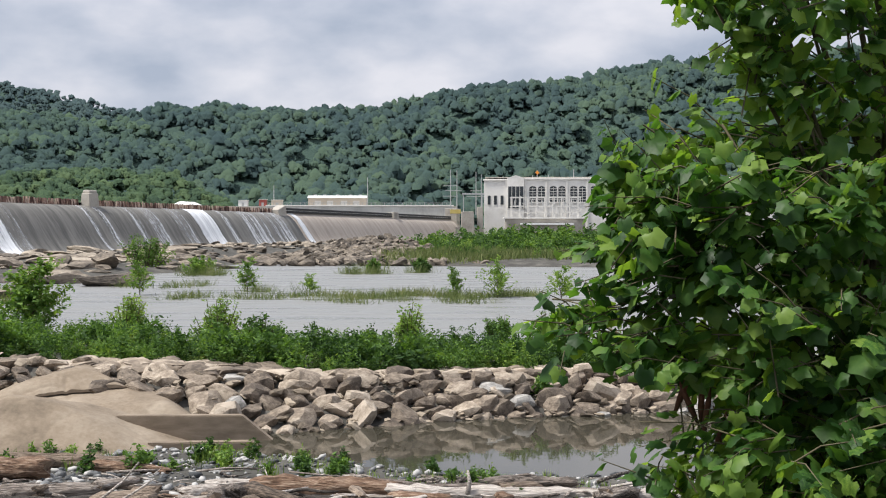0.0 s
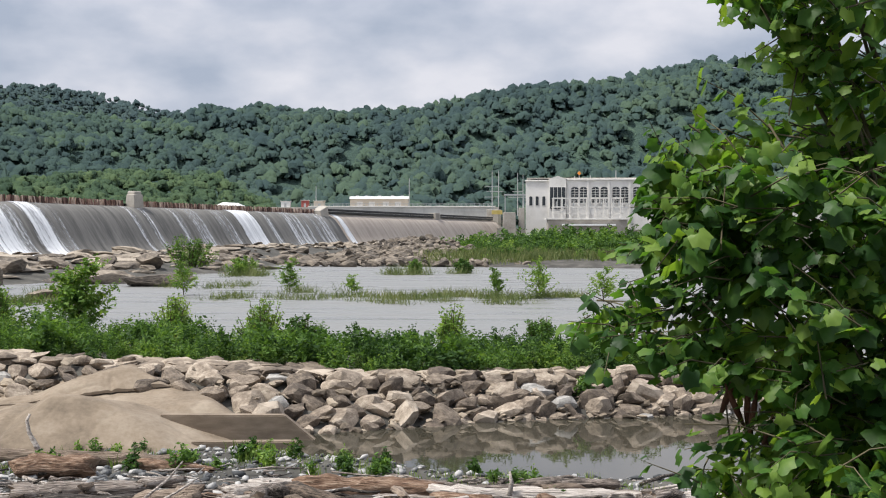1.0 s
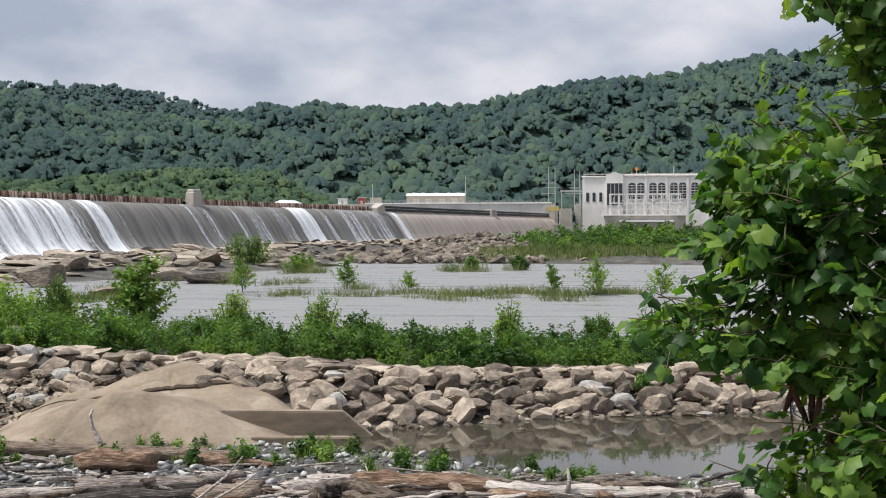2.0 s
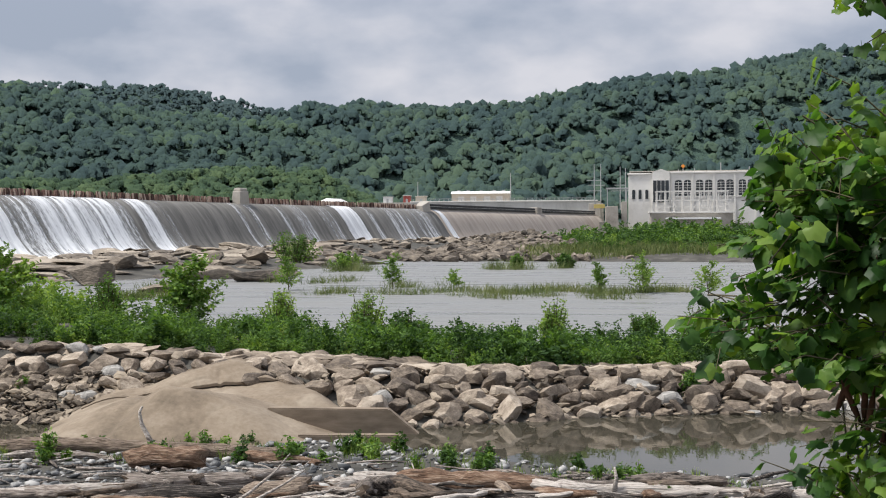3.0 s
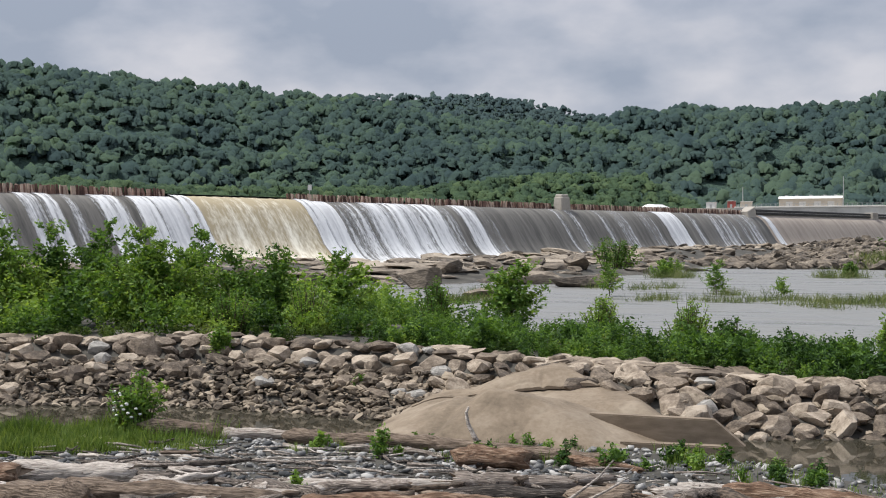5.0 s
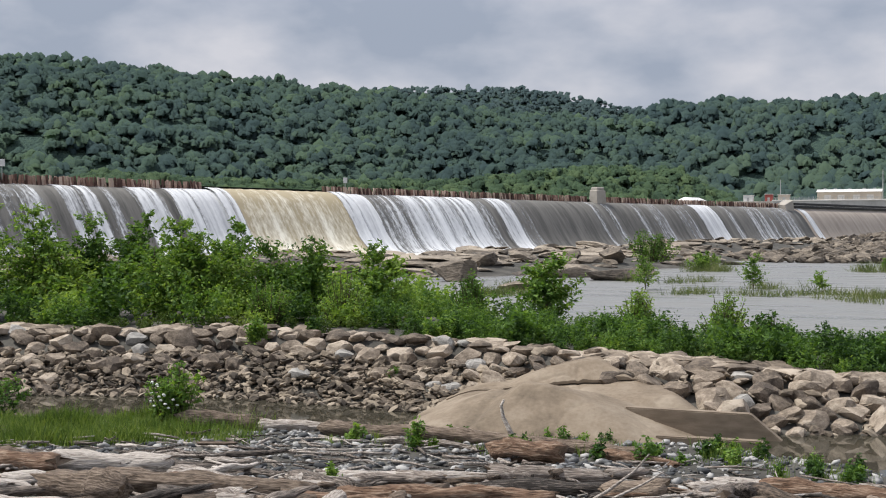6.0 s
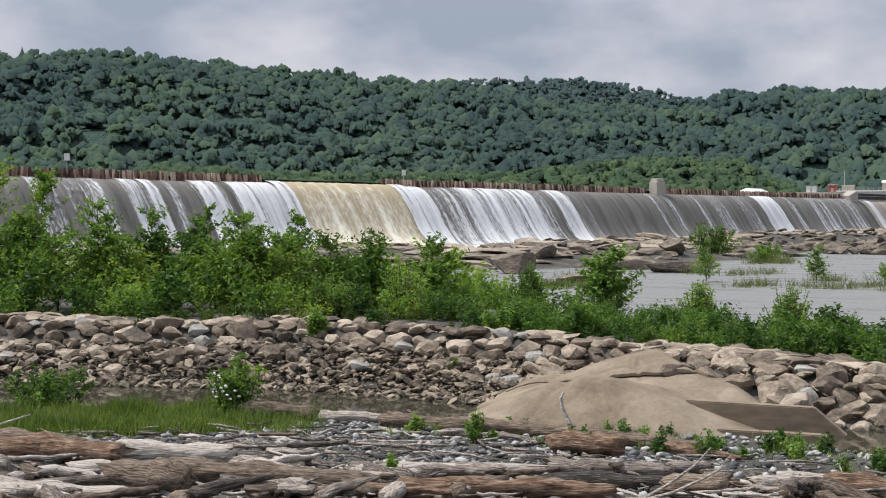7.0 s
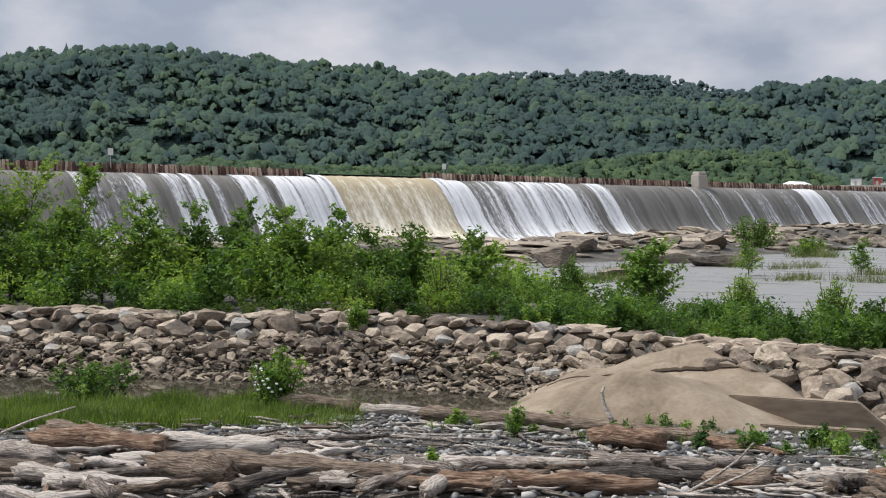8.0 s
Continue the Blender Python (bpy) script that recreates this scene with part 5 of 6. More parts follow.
def river_grass():
    """Grassy islets and the green island."""
    r = np.random.default_rng(41)
    so = Soup()
    for az0, az1, d, wd, h, n in ((13.0, -4.6, 105, 1.5, 0.9, 300), (6.5, -3.5, 98, 1.3, 0.8, 90), (9.0, 6.8, 118, 2, 1.1, 60), (5.0, 0.5, 166, 3, 1.6, 70), (22, 17.5, 101, 3, 0.9, 120), (15.5, 11, 128, 3, 0.9, 70), (20.5, 19.2, 118, 3, 1, 50), (11.9, 10.4, 160, 4, 1.6, 70)):
        for _ in range(n):
            a = r.uniform(az1, az0)
            if noise.noise(Vector((a * 1.1, d * 0.3, 0))) < (-0.42 if az0 == 13.0 else -0.12) or (az0 == 13.0 and a > 4.5 and r.random() < 0.4):
                continue
            p = az_at(a, d + r.normal(0, wd * 0.45) + 2.5 * math.sin(a * 1.3))
            blades(so, r, p.x, p.y, 0.0, h * r.uniform(0.25, 1.2), 16, 0.022, 0.45, 0.7)
    put("marsh_grass", so.mesh("marsh_grass"), M_REED, label="olive green marsh grass on low islets in the river", category="grass", kind="stuff")
    isl = Soup()
    for _ in range(330):
        a, d = r.uniform(-13, 3.2), 0
        d = r.uniform(212, 330) + max(0, a) * 6
        p = az_at(a, d)
        z = max(0.2, float(ground_z(p.x, p.y)))
        hi = r.uniform(0.75, 1.3) * (1.5 + (d - 210) * 0.046) * (0.75 + 0.25 * smooth((2.4 - a) / 3))
        place_shrub(isl, r, p.x, p.y, z - 0.1, hi, hi * r.uniform(0.9, 1.4), LOOSE_V)
    put("island_thicket", isl.mesh("island_thicket"), M_SHRUB, label="green thicket covering the island below the power station", category="shrubs", kind="stuff")
    st = Soup()
    for _ in range(1100):
        a = r.uniform(-13, 2.8)
        p = az_at(a, r.uniform(204, 240))
        blades(st, r, p.x, p.y, max(0.05, float(ground_z(p.x, p.y)) - 0.1), r.uniform(0.8, 2.2), 12, 0.06, 0.3, 1.0)
    put("island_grass", st.mesh("island_grass"), M_REED, label="olive grass along the edge of the green island", category="grass", kind="stuff")


river_grass()

# ---- the smooth tan rocks and the concrete slabs ----
ROCK_AT, ROCK_TURN = (-8.8, 26.87), 18.6       # u runs across the view, v away from the viewer


def worn(faces, k=0.11):
    """The lowest of several planes, the edges between them worn round."""
    lo = min(faces)
    return lo - k * math.log(sum(math.exp(-(f - lo) / k) for f in faces))


def rough_rock(u, v, seed):
    n = 0.05 * noise.noise(Vector((u * 0.9, v * 0.9, seed))) + 0.022 * noise.noise(Vector((u * 2.6, v * 2.6, seed + 2))) + 0.008 * noise.noise(Vector((u * 9, v * 9, seed)))
    seam = abs(noise.noise(Vector((u * 0.5 + 3, v * 0.8, seed + 8))))
    return n - 0.025 * max(0.0, 1 - seam * 26)


def front_rock(u, v):
    """A low dome of a few broad facets, with a lower shoulder behind it."""
    dome = worn([1.12 - 0.15 * (u + 0.75) - 0.04 * v, 1.36 - 0.345 * (u + 0.75) + 0.1 * v, 1.18 + 0.62 * (u + 0.8) + 0.12 * v, 1.3 + 0.62 * v + 0.06 * u,
                 1.22 - 0.26 * (u - 0.4) + 0.42 * v, 1.2 - 1.0 * v], 0.035)
    shoulder = worn([0.86 - 0.34 * (u + 1.6), 0.86 + 0.42 * (u + 1.6), 0.95 + 0.42 * (v - 0.5), 1.0 - 0.6 * (v - 1.1)], 0.1)
    return max(dome, shoulder) + rough_rock(u, v, 1.0)


def crack_z(u):
    return 0.68 + 0.07 * u + 0.03 * noise.noise(Vector((u * 2.2, 0, 5.0)))


def crack_v(u):
    return 2.4 + 0.1 * noise.noise(Vector((u * 1.6, 3.0, 0)))


def rock_shelf(u, v):
    """The lower part of a taller rock, below the crack."""
    side = worn([1.05 - 0.62 * (u - 2.05), 1.3 - 0.75 * (u - 2.3), 2.0], 0.08)
    z = worn([crack_z(u) + 0.1 * (v - crack_v(u)), side, 0.95 + 0.72 * (v - 0.95), 1.5 - 0.7 * (v - 4.0), 0.9 + 0.5 * (u + 1.6)], 0.07)
    return z + 0.06 + rough_rock(u, v, 6.0)


def split_slab():
    """The slab above: its front edge hangs over the crack."""
    nu, V = 150, []
    us = np.linspace(-2.9, 2.35, nu)
    for row in range(75):
        for u in us:
            vc = crack_v(u)
            gape = 0.04 * smooth((2.2 - u) / 0.7) * smooth((u + 1.7) / 0.8)
            vf = vc - 0.11
            if row < 4:
                v = vc + 0.25 - (vc + 0.25 - vf) * row / 3
                z = rock_shelf(u, v) + (gape * (row / 3) ** 0.5 if row else -0.1)
            else:
                v = vf + 3.6 * ((row - 4) / 70) ** 1.5
                lip = rock_shelf(u, vf) + gape
                z = worn([1.42 + 0.24 * (u - 0.65) - 0.03 * v, 1.04 + 0.5 * (u + 0.62), 1.4 - 0.24 * (u - 0.65), 1.22 - 0.62 * (u - 1.3), lip + 0.07 + 0.6 * (v - vf), 1.7 - 0.55 * (v - 4.0)], 0.05) + rough_rock(u, v, 6.0)
                z = max(z, lip + 0.03) if row == 4 else z
            V.append((u, v, z))
    so = Soup()
    so.add(V, [(j * nu + i, j * nu + i + 1, (j + 1) * nu + i + 1, (j + 1) * nu + i) for j in range(74) for i in range(nu - 1)], 0.5)
    put("smooth_rock", so.mesh("smooth_rock", True, 50), M_MOUND, m=pose(*ROCK_AT, POOL, 0, 0, ROCK_TURN), label="smooth tan rock slab split off along a dark crack", category="rock", group="smooth tan rocks")


def smooth_rock(height, u0, u1, v0, v1, nu, nv, label):
    us, vs = np.linspace(u0, u1, nu), np.linspace(v0, v1, nv)
    V = [(u, v, max(height(u, v), -0.6)) for v in vs for u in us]
    F = [(j * nu + i, j * nu + i + 1, (j + 1) * nu + i + 1, (j + 1) * nu + i) for j in range(nv - 1) for i in range(nu - 1)]
    F = [q for q in F if max(V[i][2] for i in q) > -0.55]
    so = Soup()
    so.add(V, F, 0.5)
    put("smooth_rock", so.mesh("smooth_rock", True), M_MOUND, m=pose(*ROCK_AT, POOL, 0, 0, ROCK_TURN), label=label, category="rock", group="smooth tan rocks")


smooth_rock(front_rock, -4.2, 4.4, -3.0, 3.0, 170, 110, "smooth low tan rock dome with worn facets by the pool")
smooth_rock(rock_shelf, -3.2, 4.4, -0.7, 6.0, 130, 110, "smooth tan rock shelf below a cracked slab")
split_slab()


def slab(name, x0, y0, x1, y1, z0, z1, cut, thick, label):
    """A concrete slab on edge, its end cut at a slant."""
    dx, dy = x1 - x0, y1 - y0
    ln = math.hypot(dx, dy)
    bm = bmesh.new()
    pts = [(0, z0), (ln, z0), (ln - cut, z1), (0, z1 + 0.03)]
    bm.faces.new([bm.verts.new((x, 0, z)) for x, z in pts])
    g = bmesh.ops.extrude_face_region(bm, geom=bm.faces[:])["geom"]
    for v in g:
        if isinstance(v, bmesh.types.BMVert):
            v.co.y += thick
    bmesh.ops.recalc_face_normals(bm, faces=bm.faces[:])
    bmesh.ops.bevel(bm, geom=bm.edges[:], offset=0.025, segments=2, affect="EDGES")
    put(name, from_bm(bm, name), M_SLAB, m=pose(x0, y0, 0, 0, 0, math.degrees(math.atan2(dy, dx))), label=label, category="concrete slab", group="tipped concrete slabs")


slab("concrete_slab", -7.35, 27.0, -3.5, 27.3, 0.6, 1.47, 1.05, 0.3, "brown concrete slab on edge at the pool")
slab("concrete_slab", -6.4, 26.0, -3.8, 26.4, 0.6, 1.03, 0.35, 0.3, "low brown concrete slab at the water's edge")


# ---- driftwood ----
def log(name, x0, y0, x1, y1, rad, ma, label, bend=0.1, lift=0.0, lift2=None, seed=1, taper=0.75, knots=0, end=True, sides=20, flat=1.0):
    ob = tagged(new(name), label, "log", group="driftwood on the gravel bar")
    r = np.random.default_rng(seed)
    ln = math.hypot(x1 - x0, y1 - y0)
    za, zb = float(ground_z(x0, y0)) + rad * 0.8 + lift, float(ground_z(x1, y1)) + rad * taper * 0.8 + (lift if lift2 is None else lift2)
    ang = math.atan2(y1 - y0, x1 - x0)
    ob.matrix_basis = pose(x0, y0, za, 0, -math.degrees(math.atan2(zb - za, ln)), math.degrees(ang))
    n = max(6, int(ln / 0.16))
    path, radii = [], []
    for i in range(n + 1):
        t = i / n
        path.append((ln * t, bend * math.sin(math.pi * t) + 0.04 * noise.noise(Vector((t * 4, seed, 0))), 0.05 * noise.noise(Vector((t * 4, 3, seed)))))
        radii.append(rad * (1 - (1 - taper) * t) * (1 + 0.28 * noise.noise(Vector((t * ln * 1.4, seed, 9)))) * (0.8 if i in (0, n) else 1))
    so = Soup()
    v, f = tube(path, radii, sides, 0.42, seed, True, flat)
    v[:, 0] += np.where((np.arange(len(v)) < sides) | (np.arange(len(v)) >= len(v) - sides), 0.35 * rad * r.normal(size=len(v)), 0)
    so.add(v, f, r.random())
    for _ in range(knots):
        t = r.uniform(0.15, 0.9)
        c = np.array(path[int(t * n)])
        a = r.uniform(-0.4, 1.9)
        out = np.array([r.uniform(-0.5, 0.6), math.cos(a) * (1 if r.random() < 0.5 else -1), abs(math.sin(a))])
        kv, kf = tube([c, c + out * rad * 1.25, c + out * rad * r.uniform(1.3, 1.7)], [rad * 0.42, rad * 0.32, rad * 0.18], 6)
        ks = Soup()
        ks.add(kv, kf, r.random())
        put("branch_stub", ks.mesh("branch_stub", True), ma, ob)
    put("trunk", so.mesh("trunk", sides > 9), ma, ob)
    if end:
        for t, q in ((0, -0.004), (n, 0.004)):
            bm = bmesh.new()
            c = Vector(path[t])
            rim = [bm.verts.new(Vector(v[t * sides + k]) * 0.985 + c * 0.015 + Vector((q, 0, 0))) for k in range(sides)]
            mid = bm.verts.new(c + Vector((-q * 5, 0, 0)))
            for k in range(sides):
                bm.faces.new((rim[k], rim[(k + 1) % sides], mid) if t else (rim[(k + 1) % sides], rim[k], mid))
            part("log_end", bm, M_END, ob)
    return ob


PALE, GREY = "bleached pale driftwood log on the gravel", "weathered grey driftwood log on the gravel"
for x0, y0, x1, y1, rad, ma, label, bend, seed, taper in (
        # along the pool
        (-8.5, 21.75, -7.2, 21.95, 0.25, M_ROT, "thick rotting orange driftwood log", 0.03, 2, 0.95), (-13.3, 23.6, -5.9, 23.4, 0.17, M_BARK, "long grey-brown driftwood trunk by the pool", 0.3, 3, 0.8),
        (-6.8, 23.0, -5.1, 22.5, 0.12, M_ROT, "yellow rotten driftwood piece", 0.1, 4, 0.6), (-11.35, 22.5, -9.3, 23.1, 0.09, M_WOOD, GREY, 0.2, 5, 0.6),
        (-16.9, 23.3, -15.3, 23.9, 0.24, M_BARK, "split grey driftwood trunk beside the grass", 0.1, 6, 0.8), (-15.2, 23.9, -13.6, 24.2, 0.16, M_WOOD, PALE, 0.05, 31, 0.7),
        # the near heap
        (-17.2, 15.9, -14.8, 16.7, 0.25, M_ROT, "thick reddish barkless driftwood trunk", 0.1, 14, 0.85), (-17.6, 14.6, -15.75, 14.9, 0.2, M_WOOD, "short sawn grey driftwood log", 0.0, 17, 1.0),
        (-16.6, 13.6, -14.4, 14.1, 0.17, M_BARK, "thick cracked brown driftwood trunk", 0.06, 15, 0.9), (-14.4, 13.5, -12.5, 14.3, 0.15, M_WOOD, PALE, 0.05, 32, 0.8),
        (-13.5, 14.9, -12.0, 15.0, 0.26, M_BARK, "broken root stump among driftwood", 0.05, 25, 1.05), (-13.0, 15.6, -9.5, 16.4, 0.21, M_BARK, "long cracked grey-brown driftwood trunk", 0.1, 16, 0.8),
        (-15.3, 17.0, -13.2, 17.8, 0.2, M_WOOD, GREY, 0.05, 13, 0.9), (-14.6, 18.3, -10.7, 18.0, 0.13, M_WOOD, "split plank of grey driftwood", -0.25, 20, 0.6),
        (-20.6, 19.4, -19.3, 20.2, 0.11, M_WOOD, PALE, 0.06, 18, 0.8), (-10.5, 17.4, -9.0, 16.9, 0.15, M_WOOD, PALE, -0.1, 21, 1.1),
        (-9.0, 16.3, -6.0, 17.8, 0.17, M_ROT, "pale orange stripped driftwood log", 0.05, 10, 0.9), (-10.1, 18.1, -7.5, 19.1, 0.12, M_WOOD, GREY, 0.05, 22, 0.8),
        (-7.5, 19.0, -5.7, 19.9, 0.2, M_WOOD, "bleached split driftwood log with open grain", 0.04, 8, 0.7), (-7.3, 17.9, -5.3, 19.0, 0.16, M_WOOD, PALE, 0.1, 11, 0.85),
        (-5.4, 18.5, -4.5, 18.9, 0.18, M_BARK, "dark broken stump end among driftwood", 0.0, 27, 1.2), (-4.3, 19.8, -2.6, 20.9, 0.14, M_WOOD, PALE, 0.06, 23, 0.8),
        (-4.1, 20.9, -1.3, 20.9, 0.13, M_WOOD, GREY, 0.1, 7, 0.7), (-3.2, 20.5, -0.8, 20.6, 0.19, M_ROT, "pale orange stripped driftwood log", 0.03, 33, 0.9),
        (-1.5, 20.8, 3.3, 21.1, 0.12, M_WOOD, PALE, 0.1, 9, 0.6), (-0.6, 20.3, 4.2, 20.5, 0.13, M_WOOD, GREY, 0.1, 28, 0.8), (-12.6, 17.0, -10.6, 16.9, 0.13, M_WOOD, GREY, 0.1, 34, 0.6),
        (-18.6, 17.5, -16.6, 17.6, 0.16, M_BARK, "thick cracked brown driftwood trunk", 0.05, 26, 0.8)):
    log("driftwood_log", x0, y0, x1, y1, rad, ma, label, bend, seed=seed, taper=taper)


def jumble():
    """Broken boughs and split pieces strewn over the bar."""
    r = np.random.default_rng(77)
    looks = ((M_WOOD, "bleached broken driftwood piece on the gravel"), (M_WOOD, "pale split driftwood piece"), (M_BARK, "dark brown broken driftwood piece"), (M_ROT, "reddish rotten driftwood piece"))
    for i in range(210):
        az = r.uniform(20, 50) if r.random() < 0.72 else r.uniform(-9, 22)
        d = r.uniform(18.2, 20.6) + (r.uniform(0, 4.5) * (r.random() < 0.4) if az > 33 else 0) if az > 22 else r.uniform(18.8, 21.0)
        big = r.random() < 0.36 and d < 21.5
        p = az_at(az, d)
        ln, a = r.uniform(0.4, 1.7), radians(r.normal(25 * (az > 22), 34))
        ma, lab = looks[int(r.choice(4, p=[0.4, 0.24, 0.28, 0.08]))]
        log("driftwood_piece", p.x - math.cos(a) * ln / 2, p.y - math.sin(a) * ln / 2, p.x + math.cos(a) * ln / 2, p.y + math.sin(a) * ln / 2, r.uniform(0.1, 0.16) if big else r.uniform(0.025, 0.075), ma, lab,
            r.normal(0, 0.12), r.uniform(0, 0.12), r.uniform(0, 0.2), 300 + i, r.uniform(0.3, 0.8), 0, big, 11, r.uniform(0.65, 1))


jumble()


def stick(x, y, pts, rad, label):
    ob = tagged(new("driftwood_branch"), label, "branch", group="driftwood on the gravel bar")
    ob.matrix_basis = pose(x, y, float(ground_z(x, y)))
    so = Soup()
    v, f = tube(pts, np.linspace(rad, rad * 0.35, len(pts)), 7, 0.2, int(abs(x) * 10))
    so.add(v, f, 0.8)
    put("bough", so.mesh("bough", True), M_WOOD, ob)


stick(-8.95, 24.05, [(0, 0, 0.1), (-0.12, 0, 0.35), (-0.26, 0.02, 0.6), (-0.3, 0, 0.85), (-0.24, 0, 0.98)], 0.07, "crooked pale branch standing by the rock")
stick(-5.5, 17.7, [(0, 0, 0.05), (0.35, 0.1, 0.28), (0.75, 0.2, 0.6), (0.98, 0.2, 0.88)], 0.032, "bare pale branch leaning over the driftwood")
stick(-5.45, 17.65, [(0, 0, 0.05), (0.4, 0.08, 0.18), (0.85, 0.2, 0.42), (1.15, 0.3, 0.62)], 0.03, "bare pale branch leaning over the driftwood")
stick(0.4, 20.3, [(0, 0, 0), (0.05, 0, 0.3), (0.02, 0, 0.48)], 0.05, "short broken driftwood stub standing up")
stick(-17.0, 14.6, [(0, 0, 0.4), (0.6, 0.4, 0.7), (1.3, 0.8, 0.95)], 0.035, "thin bare branch leaning on driftwood")


def bar_litter():
    """Pebbles and splinters that nobody could count."""
    r = np.random.default_rng(51)
    peb, wood = Soup(), Soup()
    for _ in range(13000):
        y = 11.0 + 15.0 * r.random() ** 0.85
        x = r.uniform(-23, 6)
        near = np.interp(x, SX, S_NEAR)
        if y > near + 0.3 or math.hypot(x, y) < 18 or x < -y * 1.18:
            continue
        if x > -4 and r.random() < 0.3:
            continue
        w = r.uniform(0.03, 0.075) if r.random() < 0.8 else r.uniform(0.075, 0.17)
        v, f = PEBBLE_V[r.integers(8)]
        peb.add((v * w * (1, r.uniform(0.6, 1), r.uniform(0.45, 0.9))) @ turn_any(r, 0.4).T + (x, y, float(ground_z(x, y)) + w * 0.25), f)
    for _ in range(800):
        x, y = r.uniform(-21, 4), r.uniform(12, 22.5)
        if math.hypot(x, y) < 18 or x < -y * 1.18:
            continue
        ln, rad = r.uniform(0.2, 1.3), r.uniform(0.01, 0.045)
        a = r.normal(0, 0.5)
        z = float(ground_z(x, y)) + r.uniform(0.03, 0.14)
        p = np.array([[-ln / 2, 0, 0], [0, r.normal(0, 0.05), r.normal(0, 0.03)], [ln / 2, 0, r.normal(0, 0.05)]]) @ turn_z(a).T + (x, y, z)
        v, f = tube(p, [rad, rad * 0.9, rad * 0.5], 5)
        wood.add(v, f)
    put("bar_pebbles", peb.mesh("bar_pebbles", True), M_GRAVEL, label="grey and white pebbles of the gravel bar", category="gravel", kind="stuff")
    put("driftwood_splinters", wood.mesh("driftwood_splinters", True), M_WOOD, label="small bleached driftwood sticks and splinters", category="driftwood", kind="stuff")


bar_litter()


def shore_grass():
    r = np.random.default_rng(61)
    so = Soup()
    for _ in range(2700):
        p = az_at(r.uniform(32.5, 50.5), r.uniform(25.8, 30.5))
        x, y = p.x, p.y
        if y > np.interp(x, SX, S_NEAR) + 0.2 or (x > -15.8 and r.random() < 0.8):
            continue
        blades(so, r, x, y, float(ground_z(x, y)), (0.1 + 0.5 * max(0, 0.45 + 0.8 * noise.noise(Vector((x * 0.7, y * 0.9, 2.0))))) * r.uniform(0.5, 1.25), 15, 0.009, 0.34, 0.17)
    for _ in range(160):
        x = r.uniform(-13, 5)
        y = np.interp(x, SX, S_NEAR) - r.uniform(0.1, 2.8)
        blades(so, r, x, y, float(ground_z(x, y)), r.uniform(0.12, 0.3), 10, 0.008, 0.3, 0.08)
    put("shore_grass", so.mesh("shore_grass"), M_GRASS, label="bright green grass along the pool's shore", category="grass", kind="stuff")


shore_grass()
for x, y, hi, wi, sd, lab in ((-22.2, 22.3, 1.45, 2.1, 71, "rounded bright green bush in the shore grass"), (-17.3, 23.5, 1.75, 1.0, 72, "green bush with white flowers at the pool"),
                              (-6.7, 22.9, 0.42, 0.4, 73, "leafy green weeds by the logs"), (-5.8, 22.8, 0.45, 0.4, 74, "leafy green weeds by the logs"), (-10.6, 22.6, 0.55, 0.35, 75, "leafy green weed in the gravel"),
                              (-4.9, 24.3, 0.4, 0.35, 76, "green weeds at the shore"), (-2.0, 23.2, 0.42, 0.35, 77, "green weeds in the gravel"), (-12.0, 22.7, 0.4, 0.3, 78, "green weed beside the driftwood"),
                              (-8.5, 23.4, 0.35, 0.2, 79, "small green weed beside the log"), (-24.0, 20.0, 1.0, 1.0, 80, "green bush in the shore grass"), (-8.2, 22.4, 0.35, 0.25, 81, "small green weed beside the log"),
                              (2.6, 31.6, 0.7, 0.35, 82, "thin weed growing on the berm"), (-19.6, 30.8, 1.0, 0.4, 83, "thin green plant on the berm stones"), (-18.0, 31.4, 0.8, 0.4, 84, "thin green plant on the berm stones"),
                              (-14.6, 29.8, 0.4, 0.3, 85, "small weed on the berm stones"), (-9.8, 17.6, 0.4, 0.15, 86, "small green plant among driftwood"), (-0.2, 23.6, 0.35, 0.2, 87, "small weed at the shore")):
    shrub("weed" if hi < 0.6 else "bush", x, y, hi * (1.35 if hi < 0.6 else 1), wi, sd, lab, stems=7 if hi < 0.6 else 11, per=48 if hi < 0.6 else 66, leaf=0.055 if hi < 0.6 else 0.07, flowers=22 if sd == 72 else 0)

weed_r = np.random.default_rng(91)
for i in range(34):
    x = weed_r.uniform(-12.5, 1.5)
    y = np.interp(x, SX, S_NEAR) - weed_r.uniform(0.2, 2.9)
    shrub("weed", x, y, weed_r.uniform(0.3, 0.62), weed_r.uniform(0.12, 0.26), 700 + i, "thin upright green weed growing in the gravel", stems=int(weed_r.integers(3, 6)), per=42, leaf=0.05)

